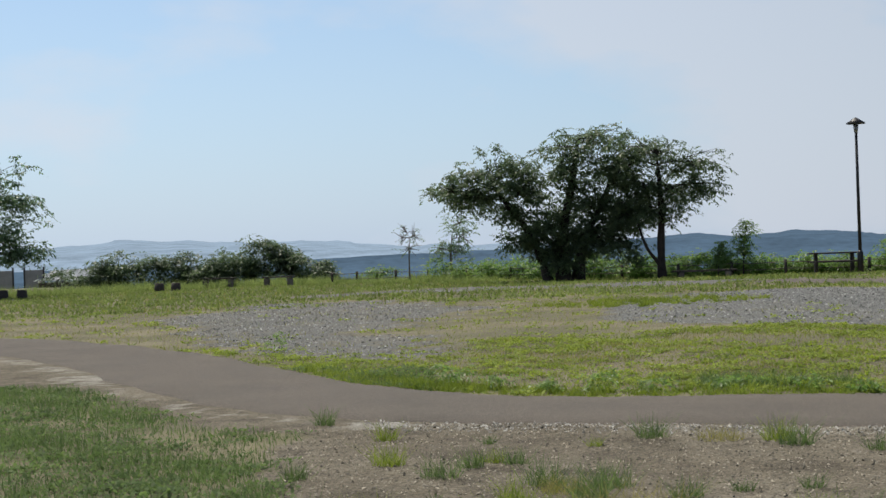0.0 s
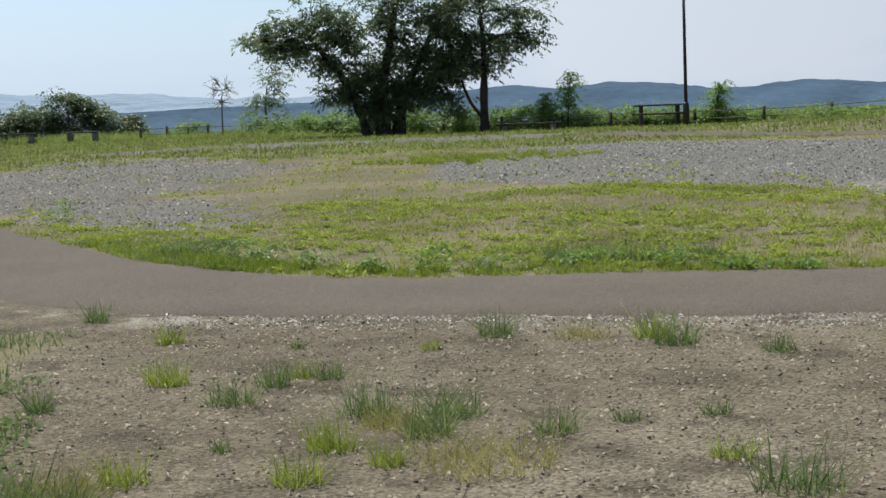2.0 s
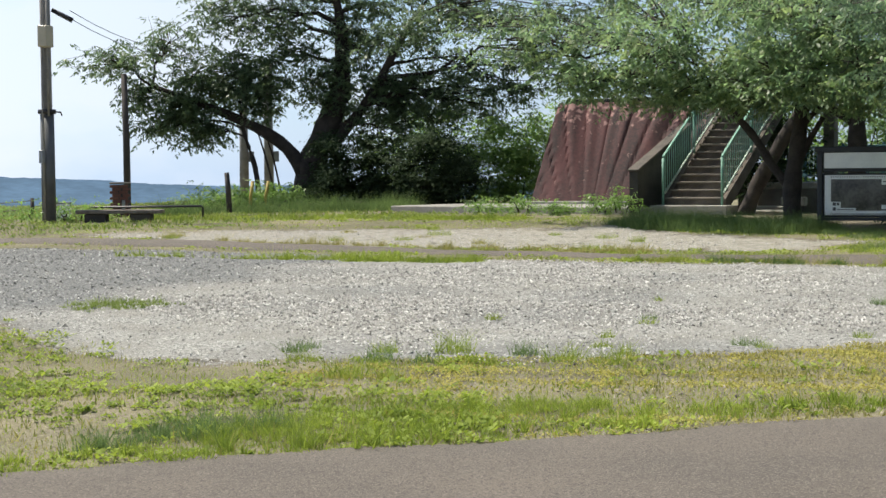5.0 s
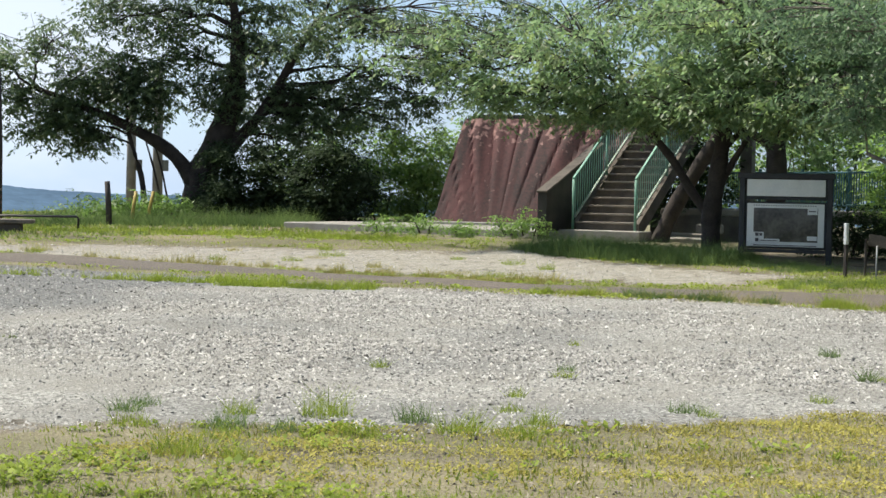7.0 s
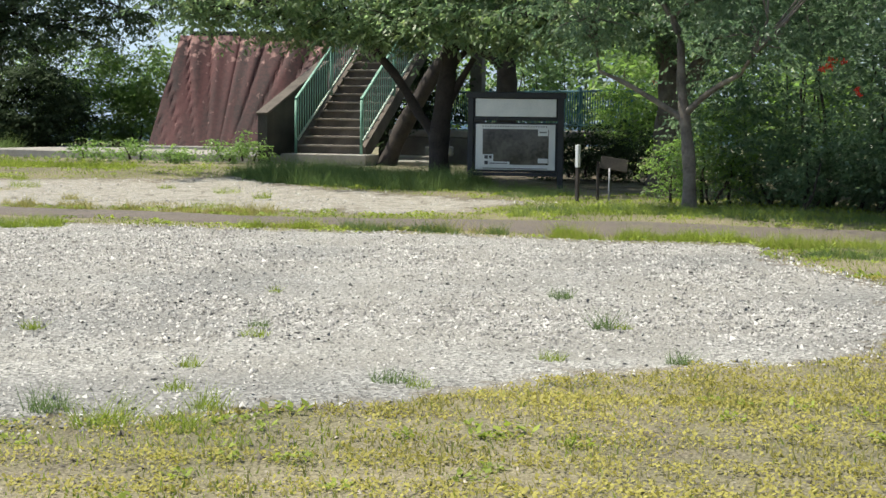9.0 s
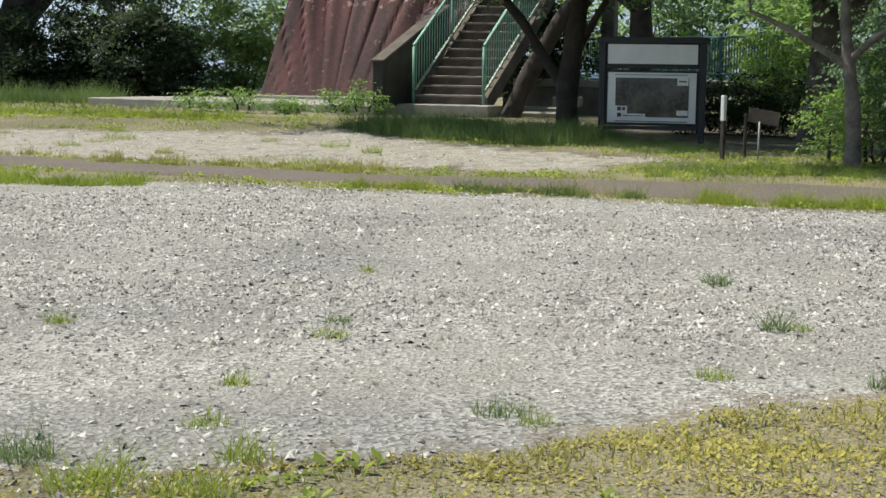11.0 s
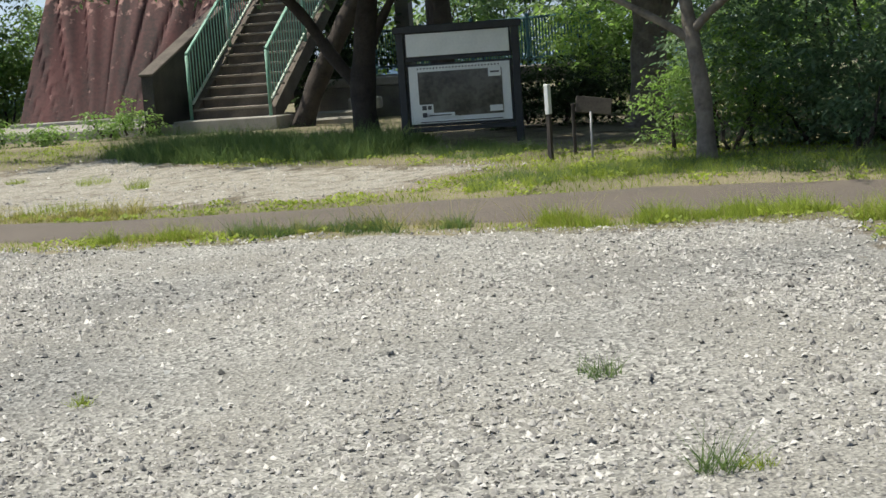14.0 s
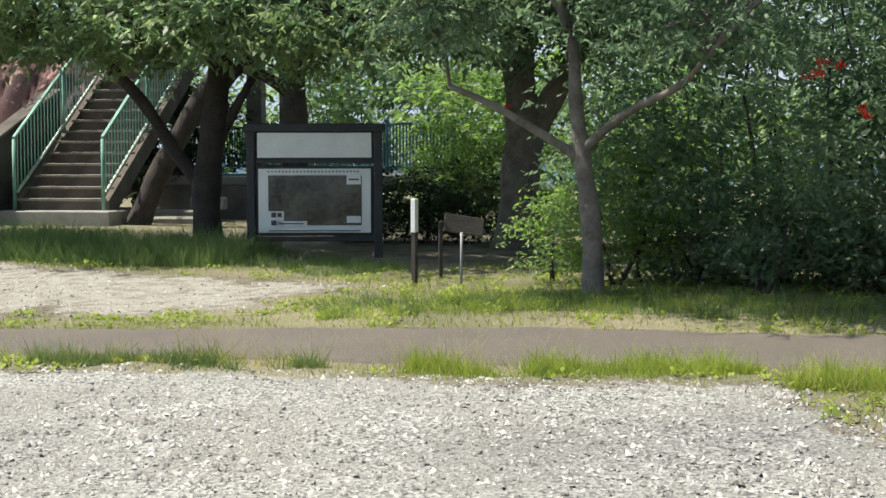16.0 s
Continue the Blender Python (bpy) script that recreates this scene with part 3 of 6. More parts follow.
# ---- plants ----
def leaf_cloud(centres, spread, count, size, rng, flat=0.7, droop=0.0):
    """Diamond leaves strewn round centres: corners in order, four a leaf."""
    centres = np.asarray(centres, float)
    pick = rng.randint(0, len(centres), count)
    v = rng.randn(count, 3)
    v *= (rng.rand(count, 1) ** 0.45) * 1.5 / np.linalg.norm(v, axis=1)[:, None]
    p = centres[pick] + v * np.asarray(spread) * (0.6 + 0.8 * rng.rand(len(centres)))[pick][:, None] * (1, 1, flat)
    a = rng.randn(count, 3)
    a[:, 2] = a[:, 2] * 0.55 - droop
    a /= np.linalg.norm(a, axis=1)[:, None]
    up = rng.randn(count, 3) * 0.6 + (0, 0, 1)
    b = np.cross(a, up)
    b /= np.linalg.norm(b, axis=1)[:, None] + 1e-9
    s = size * rng.uniform(0.6, 1.35, count)[:, None]
    return np.stack([p, p + a * s * 0.45 + b * s * 0.23, p + a * s, p + a * s * 0.45 - b * s * 0.23], 1).reshape(-1, 3)


def leaf_sprays(centres, spread, count, size, rng, flat=0.55, per=11, droop=0.45):
    """Leaves in two ranks along short drooping twigs: corners in order, four a leaf."""
    centres = np.asarray(centres, float)
    n = max(1, count // per)
    pick = rng.randint(0, len(centres), n)
    v = rng.randn(n, 3)
    v *= (rng.rand(n, 1) ** 0.4) * 1.5 / np.linalg.norm(v, axis=1)[:, None]
    base = centres[pick] + v * spread * (0.5 + rng.rand(len(centres)))[pick][:, None] * (1, 1, flat)
    az = rng.uniform(0, 2 * np.pi, n)
    d = np.stack([np.cos(az), np.sin(az), rng.uniform(-droop, 0.25, n)], -1)
    side = np.stack([-np.sin(az), np.cos(az), rng.uniform(-.25, .25, n)], -1)
    reach = size * rng.uniform(2.2, 4.4, n)
    j = np.tile(np.arange(per), n)
    w = np.repeat(np.arange(n), per)
    p = base[w] + d[w] * (reach[w] * j / per)[:, None] + rng.randn(n * per, 3) * size * .12
    p[:, 2] -= reach[w] * .25 * (j / per) ** 2
    a = d[w] * .55 + side[w] * np.where(j % 2, .85, -.85)[:, None] + rng.randn(n * per, 3) * .28
    a[:, 2] -= rng.uniform(.1, droop + .5, n * per)
    a /= np.linalg.norm(a, axis=1)[:, None]
    b = np.cross(a, rng.randn(n * per, 3) * 0.35 + (0, 0, 1))
    b /= np.linalg.norm(b, axis=1)[:, None] + 1e-9
    s = size * rng.uniform(0.65, 1.35, n * per)[:, None]
    return np.stack([p, p + a * s * 0.42 + b * s * 0.21, p + a * s, p + a * s * 0.42 - b * s * 0.21], 1).reshape(-1, 3)


def bent(a, b, rng, sag=0.12, n=5):
    """A crooked line from a to b."""
    a, b = np.array(a, float), np.array(b, float)
    d = np.linalg.norm(b - a)
    pts = []
    for k in range(n + 1):
        t = k / n
        wob = rng.randn(3) * d * 0.035 * (0 < k < n)
        pts.append(a + (b - a) * t + np.array((0, 0, math.sin(t * math.pi) * d * sag)) + wob)
    return pts


def make_tree(name, at, label, trunks, lobes, leaves, leaf_size, mat, bark, seed, clump=0.38, per_lobe=14, extra=(), group=""):
    """trunks: lines of (x, y, z, radius) from the foot; lobes: (x, y, z, rx, ry, rz), all from the foot."""
    rng = np.random.RandomState(seed)
    tree = thing(name, at, label, "tree", group)
    bm = bmesh.new()
    nodes = []
    for line in trunks:
        pts = spline([q[:3] for q in line], 4)
        rad = np.interp(np.linspace(0, 1, len(pts)), np.linspace(0, 1, len(line)), [q[3] for q in line])
        rad = rad * (1 + 0.08 * np.sin(np.arange(len(pts)) * 1.7))
        rad[0] *= 1.35
        add_tube(bm, pts, rad, 10)
        nodes += [(p, r) for p, r in zip(pts, rad)][len(pts) // 3:]
    part("trunk", bm, bark, tree)
    centres = []
    bm = bmesh.new()
    for lx, ly, lz, rx, ry, rz in lobes:
        c = np.array((lx, ly, lz))
        start, r0 = min(nodes, key=lambda q: np.linalg.norm((q[0] - c) * (1, 1, 1.3)) + max(0, q[0][2] - lz) * 1.5)
        limb = bent(start, c, rng, 0.1)
        r1 = min(r0 * 0.6, 0.09)
        add_tube(bm, limb, np.linspace(r1, 0.018, len(limb)), 6)
        for _ in range(per_lobe):
            v = rng.randn(3)
            v *= rng.uniform(0.4, 1.28) / np.linalg.norm(v)
            q = c + v * (rx, ry, rz)
            centres.append(q)
            if rng.rand() < 0.75:
                s = limb[rng.randint(2, len(limb))]
                tw = bent(s, q, rng, 0.06, 3)
                add_tube(bm, tw, np.linspace(0.016, 0.005, len(tw)), 4, False)
                centres.append((np.array(s) + q) / 2 + rng.randn(3) * 0.15)
    part("limb", bm, bark, tree)
    bulk("crown", leaf_sprays(centres, clump, leaves, leaf_size, rng, droop=.6), 4, mat, tree)
    for more_mat, more, size in extra:
        bulk("crown", leaf_sprays(centres, clump * 1.1, more, size, rng, droop=.6), 4, more_mat, tree)
    return tree


def make_bush(name, at, label, lobes, leaves, leaf_size, mat, seed, clump=0.22, per_lobe=10, stems=True, category="bush", group="", bark=None, shell=0.6, stem_limit=99):
    rng = np.random.RandomState(seed)
    bush = thing(name, at, label, category, group)
    centres = []
    for lx, ly, lz, rx, ry, rz in lobes:
        c = np.array((lx, ly, lz))
        if stems and lz < stem_limit:
            foot = np.array((lx * 0.9 + rng.randn() * 0.1, ly * 0.9 + rng.randn() * 0.1, 0.0))
            bm = bmesh.new()
            add_tube(bm, bent(foot, c, rng, 0.0, 4), np.linspace(0.03, 0.01, 5), 5)
            part("stem", bm, bark or M_BARK, bush)
        for _ in range(per_lobe):
            v = rng.randn(3)
            v *= rng.uniform(shell, 1.05) / np.linalg.norm(v)
            q = c + v * (rx, ry, rz)
            q[2] = max(q[2], 0.05)
            centres.append(q)
    bulk("foliage", leaf_sprays(centres, clump, leaves, leaf_size, rng, .8, 7, .3), 4, mat, bush)
    return bush


def row_lobes(a, b, n, width, height, rng, base=0.0):
    """Lobes of a hedge from a to b."""
    out = []
    for k in range(n):
        t = (k + rng.uniform(0.2, 0.8)) / n
        h = height * rng.uniform(0.75, 1.15)
        out.append((a[0] + (b[0] - a[0]) * t + rng.randn() * width * 0.3, a[1] + (b[1] - a[1]) * t + rng.randn() * width * 0.3, base + h * 0.5, width, width, h * 0.5))
    return out


# cherry tree by the poles, thick leaning trunk
make_tree("cherry_tree", (30.0, 38.0, 0.62), "spreading cherry tree with a thick dark leaning trunk", [
    [(0, 0, -.2, .50), (.1, -.1, 1.0, .44), (.5, -.4, 2.2, .38), (.9, -.6, 3.4, .30), (.9, -.7, 5.0, .2), (.6, -.8, 6.4, .09)],
    [(-.05, 0, .9, .26), (-.7, .45, 1.8, .2), (-2.0, 1.2, 2.6, .14), (-4.0, 2.4, 3.5, .07)],
    [(.6, -.4, 1.6, .2), (1.5, -1.2, 3.0, .16), (2.1, -1.7, 4.4, .12), (2.6, -2.2, 5.6, .06)],
    [(-1.2, .8, -.2, .1), (-1.3, .9, 1.0, .08), (-1.6, 1.1, 2.2, .06), (-1.7, 1.1, 3.0, .04)],
    [(-.75, .5, -.2, .03), (-1.0, .7, 1.2, .03), (-1.3, .9, 2.4, .02)],
    [(-.6, .4, -.2, .03), (-.8, .6, 1.2, .03), (-1.1, .8, 2.4, .02)]],
    [(-5.0, 3.1, 4.3, 1.4, 1.4, .45), (-3.0, 1.8, 2.8, .9, .9, .5), (-4.3, 2.6, 3.2, .8, .8, .45), (-2.2, 1.4, 3.5, 1.0, 1.0, .6), (-1.1, .7, 3.1, .9, .8, .5), (-3.6, 2.0, 4.8, 1.6, 1.5, .9), (-2.6, 1.2, 6.2, 1.5, 1.4, .9), (-1.2, .4, 7.2, 1.3, 1.2, .7), (.6, -.5, 7.3, 1.4, 1.3, .8), (2.2, -1.8, 6.6, 1.5, 1.4, .9),
     (3.9, -3.2, 5.9, 1.5, 1.4, .9), (4.9, -4.6, 5.0, 1.5, 1.5, .9), (5.6, -5.4, 3.9, 1.2, 1.2, .8), (5.4, -6.6, 5.0, 1.3, 1.3, .8), (6.4, -7.4, 5.8, 1.2, 1.2, .7), (1.0, -1.2, 4.6, 1.4, 1.3, .9), (3.6, -2.8, 4.2, 1.4, 1.3, .9), (1.6, -.8, 5.2, 1.5, 1.4, 1), (-.8, .4, 5.3, 1.5, 1.4, .9),
     (-3.4, 2.2, 2.9, 1.1, 1.1, .5), (1.6, -1.6, 2.2, 1.1, 1.0, .9), (3.0, -2.8, 2.3, 1.2, 1.1, .9), (0.2, -.6, 3.8, 1.2, 1.1, .7), (2.6, -2.2, 3.4, 1.2, 1.1, .7), (-1.6, 1.0, 3.9, 1.2, 1.1, .7), (4.2, -4.0, 2.8, 1.2, 1.2, .8), (2.2, -1.2, 3.4, 1.2, 1.2, .7), (0, 0, 6.3, 1.3, 1.2, .8), (-1.8, .9, 5.6, 1.4, 1.3, .8), (1.7, -1.3, 6.0, 1.3, 1.2, .8), (3.2, -3.0, 6.8, 1.2, 1.1, .7), (4.6, -4.2, 3.6, 1.2, 1.1, .7), (2.4, -5.0, 5.4, 1.3, 1.3, .6), (1.2, -3.8, 5.0, 1.2, 1.2, .6), (.9, -.4, 2.9, 1.0, .9, .7), (2.0, -1.6, 2.8, 1.1, 1.0, .8), (-.6, .2, 4.4, 1.1, 1.0, .6), (-3.8, 2.4, 2.2, .8, .8, .4), (-2.6, 1.7, 2.1, .7, .7, .4), (-1.9, 1.2, 4.4, 1.2, 1.1, .6), (-1.0, .6, 3.7, 1.0, .9, .5), (-2.9, 1.8, 3.8, 1.0, 1.0, .5), (3.4, -3.4, 3.2, 1.2, 1.1, .8)],
    80000, .14, M_LEAF_OLD, M_BARK, 11, 0.27, 24)

# cherry tree over the stairs and the board
make_tree("cherry_tree", (28.5, 17.95, 0.25), "wide cherry tree with two dark trunks beside a board", [
    [(0, 0, -.2, .21), (-.02, .03, .7, .19), (.05, -.05, 1.6, .17), (.15, -.1, 2.4, .15), (.3, -.2, 4.0, .11), (.4, -.3, 5.6, .05)],
    [(.0, .0, .7, .11), (-.2, .36, 1.2, .092), (-.44, .74, 1.9, .08), (-.85, 1.35, 2.7, .06)],
    [(.05, -.03, 1.2, .08), (.15, -.22, 1.65, .07), (.3, -.5, 2.2, .05)],
    [(.05, -.05, 1.9, .07), (.3, -.4, 2.4, .06), (.6, -1.1, 3.0, .04)]],
    [(-1.8, 2.6, 3.5, 1.4, 1.4, .8), (-2.6, 4.2, 3.9, 1.3, 1.3, .8), (-.8, 1.2, 3.3, 1.3, 1.3, .7), (.2, -.4, 3.2, 1.4, 1.4, .7), (.8, -1.9, 3.1, 1.3, 1.3, .7), (-.3, 3.8, 4.6, 1.4, 1.4, .9), (.4, 1.6, 5.0, 1.6, 1.6, 1),
     (.6, -.6, 5.2, 1.6, 1.6, 1), (1.3, -2.6, 4.6, 1.5, 1.5, 1), (-1.6, -1.0, 4.2, 1.2, 1.2, .8), (-1.4, -.4, 3.2, 1.0, 1.0, .55), (-2.6, 1.2, 3.6, 1.2, 1.2, .7), (-1.2, -2.2, 3.9, 1.3, 1.3, .8), (1.6, .6, 3.4, 1.2, 1.2, .6), (.2, 1.0, 3.0, 1, 1, .5), (2.5, .2, 4.8, 1.4, 1.4, .7), (2.4, -1.6, 4.4, 1.3, 1.3, .6), (-1.7, 1.2, 2.85, .9, .9, .35), (-1.6, -.3, 2.75, .9, .9, .35), (-1.5, -1.6, 2.7, .9, .9, .35), (-1.2, -2.9, 2.75, .9, .9, .35), (-.8, -4.1, 2.85, .9, .9, .4), (1.2, -2.4, 2.9, 1, 1, .5), (1.4, -.2, 2.9, 1, 1, .45), (-1.6, 2.2, 2.9, .9, .9, .4), (-3.2, 5.2, 4.0, 1.2, 1.2, .5), (-2.8, 3.4, 3.1, 1.0, 1.0, .35)],
    38000, .125, M_LEAF, M_BARK, 12, 0.27, 26, [(M_LEAF_SPRAY, 16000, .125)])

# leaning trunk behind the stairs' foot
make_tree("cherry_tree", (31.5, 21.85, 0.35), "old cherry tree leaning beside the stairs", [
    [(0, 0, -.2, .2), (.2, -.3, .7, .18), (.5, -.8, 1.75, .16), (.9, -1.2, 2.8, .15), (1.6, -.8, 4.2, .09), (2.2, -.4, 6.2, .04)]],
    # wide high crown, mostly unseen, added to shade the stairs and the board's ground
    [(2.6, .2, 5.2, 1.5, 1.5, .9), (2.0, 1.8, 5.2, 1.5, 1.5, .9), (3.4, -1.4, 5.0, 1.6, 1.6, .9), (2.4, .2, 6.6, 1.6, 1.6, .8), (4.2, 2.2, 5.8, 1.6, 1.5, .9), (1.2, 3.2, 5.4, 1.5, 1.5, .8), (.2, 1.2, 4.9, 1.4, 1.4, .7), (2.6, 4.6, 5.6, 1.6, 1.6, .8), (4.8, -.4, 5.2, 1.6, 1.6, .9), (0.4, -1.2, 4.6, 1.3, 1.3, .7), (5.2, 4.4, 6.0, 1.7, 1.7, .9), (.6, -2.5, 4.8, 1.3, 1.3, .7), (1.6, -3.4, 5.0, 1.4, 1.4, .7), (2.6, -2.6, 5.0, 1.4, 1.4, .8), (.9, -.9, 5.4, 1.3, 1.3, .7)],
    9000, .13, M_LEAF, M_BARK, 13, 0.3, 22)

# pale trunk amid the hedge and the slim tree before it
make_tree("shade_tree", (30.58, 14.5, 0.3), "stout pale-barked shade tree rising behind the hedge", [
    [(0, 0, -.2, .32), (.02, -.02, .8, .25), (.05, -.05, 1.6, .23), (.02, .02, 2.3, .2), (-.05, .12, 3.2, .16), (.1, .1, 5.0, .09)],
    [(.03, -.03, 1.1, .2), (.2, -.32, 1.75, .17), (.36, -.7, 2.5, .13), (.5, -1.2, 3.6, .08)]],
    [(-1.5, 0.4, 4.0, 1.5, 1.5, .9), (-.4, -1.4, 4.2, 1.6, 1.6, 1), (.6, .8, 4.8, 1.6, 1.6, 1), (-1.6, -2.0, 4.6, 1.5, 1.5, 1), (0, 0, 6.0, 1.6, 1.6, 1), (-.8, 1.4, 3.4, 1.1, 1.1, .6), (-1.2, -.8, 3.0, 1.1, 1.1, .7), (-2.0, -1.8, 3.3, 1.2, 1.2, .8), (-.6, -2.4, 3.1, 1.2, 1.2, .8), (.6, -1.2, 3.2, 1.2, 1.2, .8), (1.2, -2.6, 3.0, 1.2, 1.2, .9)],
    40000, .115, M_LEAF_DARK, M_PALEBARK, 14, 0.3, 24)
make_tree("young_tree", (24.96, 10.88, 0.2), "slim pale young tree forking before a dark hedge", [
    [(0, 0, -.15, .105), (.0, .02, .6, .088), (.05, .14, 1.25, .078), (.05, .2, 1.7, .062), (.1, .3, 2.4, .05), (.05, .75, 3.1, .035)],
    [(.05, .14, 1.2, .05), (-.1, .45, 1.42, .04), (-.3, .85, 1.68, .034), (-.45, 1.2, 1.85, .025)],
    [(.05, .16, 1.25, .05), (.02, -.15, 1.5, .042), (-.25, -.55, 1.66, .036), (-.8, -1.1, 1.78, .03), (-1.2, -1.45, 1.95, .02)]],
    # last five lobes are added above the view, to cast shade on the grass
    [(.1, .8, 3.4, .8, .8, .5), (-.4, 1.4, 2.6, .6, .6, .35), (-.9, -1.4, 2.3, .5, .5, .3), (.2, .1, 3.2, .9, .9, .6), (-.2, -.8, 3.0, .8, .8, .5), (-.3, -1.7, 3.5, .9, .9, .5), (-.3, 1.7, 3.6, .9, .9, .5), (.1, -2.8, 3.7, .9, .9, .5), (-.2, .2, 3.9, 1.0, 1.0, .5), (.3, -3.9, 3.9, .9, .9, .5), (-1.3, -.4, 3.9, 1.1, 1.1, .45), (-1.2, -2.2, 3.9, 1.1, 1.1, .45), (-1.2, 1.4, 3.9, 1.1, 1.1, .45), (-1.0, -4.0, 4.0, 1.1, 1.1, .45), (-.6, -5.4, 4.0, 1.1, 1.1, .45)],
    30000, .085, M_LEAF_DARK, M_PALEBARK, 15, 0.26, 14)

rng = np.random.RandomState(5)
# tall hedge right of the board
hedge_lobes = []
for k in range(80):
    t = (k + rng.rand()) / 80
    hedge_lobes.append((0.6 + rng.uniform(-.4, 1.1), 1.3 - 10.5 * t, rng.uniform(.3, 4.4), .75, .75, .6))
for k in range(40):
    hedge_lobes.append((0.8 + rng.uniform(-.2, 1.2), 1.0 - 10.0 * (k + rng.rand()) / 40, rng.uniform(.25, .8), .6, .6, .5))
make_bush("hedge", (25.6, 10.4, 0.2), "tall dense dark green hedge of broad-leaved shrubs", hedge_lobes, 125000, .084, M_LEAF_DARK, 21, .27, 16, stem_limit=.7, category="hedge", shell=0.5)
make_bush("shrub", (26.05, 11.3, 0.2), "glossy light green shrub at the hedge's end", [(0, 0, .5, .45, .6, .5), (.2, .6, .4, .4, .5, .4), (.2, -.5, .8, .4, .5, .5), (.3, .1, 1.1, .4, .5, .4)], 7000, .06, M_LEAF_LIGHT, 22, .18, 12)
# red blossom in the hedge
for bx, by, bz in ((25.0, 8.84, 2.09), (25.05, 8.67, 2.14), (25.1, 8.51, 1.81), (25.0, 8.92, 2.06), (25.1, 8.47, 1.74), (25.0, 8.8, 2.17), (29.2, 13.8, 2.02)):
    flower = thing("flower_cluster", (bx - .25, by, bz), "bright red blossom in the dark hedge", "flower", "red blossoms")
    bulk("petal", leaf_cloud([(0, 0, 0)], .03, 60, .035, rng), 4, M_FLOWER, flower)

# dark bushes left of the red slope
# the cherry tree's shade on this bush is in its dark leaf colour
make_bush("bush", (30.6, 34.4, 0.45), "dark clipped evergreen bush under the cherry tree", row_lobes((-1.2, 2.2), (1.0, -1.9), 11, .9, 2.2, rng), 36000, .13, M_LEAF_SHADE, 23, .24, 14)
make_bush("bush", (33.5, 33.2, 0.5), "sunlit light green bush beside the red slope", row_lobes((-1.0, 1.5), (1.0, -1.8), 8, .9, 2.4, rng), 17000, .12, M_LEAF_LIGHT, 24, .28, 14)
make_bush("bush", (37.5, 38.5, 0.3), "loose light green thicket beyond the edge", row_lobes((-2, 2), (2, -3), 9, 1.2, 3.6, rng), 15000, .15, M_LEAF_LIGHT, 25, .38, 14)

for k, (x, y, h, mat) in enumerate(((38.5, 15.0, 2.6, M_LEAF_LIGHT), (40.5, 19.0, 4.0, M_LEAF_LIGHT), (42.5, 23.5, 4.4, M_LEAF), (43.5, 28.0, 4.6, M_LEAF_LIGHT), (34.5, 12.0, 5.2, M_LEAF), (36.0, 9.0, 4.5, M_LEAF_DARK), (46.5, 18.0, 5.5, M_LEAF), (48, 27, 5.5, M_LEAF), (29.6, 9.0, 6.4, M_LEAF_DARK), (29.6, 4.6, 6.4, M_LEAF_DARK))):
    make_bush("bush", (x, y, .5), "green thicket behind the terrace", row_lobes((-.6, 2.4), (.6, -2.4), 14, 1.1, h, rng), 6000 if x > 38 else 9000, .22 if x > 38 else .17, mat, 140 + k, .34, 12, group="thickets")

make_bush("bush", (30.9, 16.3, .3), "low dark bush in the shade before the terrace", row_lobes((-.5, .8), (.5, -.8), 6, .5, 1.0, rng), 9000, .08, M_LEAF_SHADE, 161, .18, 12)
make_bush("bush", (33.6, 16.6, .4), "bright green bush at the end of the terrace fence", row_lobes((-.3, .5), (.3, -.6), 5, .6, 2.2, rng), 9000, .1, M_LEAF_LIGHT, 162, .22, 12)
make_tree("tree", (34.6, 20.9, .6), "dark upright tree behind the terrace fence", [
    [(0, 0, -.2, .26), (.02, 0, 1.2, .23), (.05, .05, 2.6, .2), (0, .1, 4.4, .12), (.1, 0, 6.0, .05)],
    [(.02, .02, 1.9, .12), (-.35, .6, 2.3, .1), (-.6, 1.1, 2.4, .08), (-.9, 1.9, 2.9, .05)]],
    [(-.6, 1.4, 3.6, 1.1, 1.1, .6), (.4, -1.0, 3.8, 1.2, 1.2, .7), (0, .4, 5.0, 1.4, 1.4, .8), (.8, -2.2, 4.6, 1.3, 1.3, .8), (-.4, -.6, 3.2, 1.0, 1.0, .5), (-.2, 2.6, 4.4, 1.2, 1.2, .7)],
    16000, .13, M_LEAF, M_BARK, 163, .3, 18)

# bush added to close a bright gap, its shade put into the leaf colour
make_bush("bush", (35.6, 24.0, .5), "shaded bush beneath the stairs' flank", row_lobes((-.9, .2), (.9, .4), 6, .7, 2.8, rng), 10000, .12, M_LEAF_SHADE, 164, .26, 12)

# ---- stairs ----
CLIMB = 19.0  # turn of the stairs' run from +x
RISE, RUN, WIDE = 0.187, 0.30, 1.55


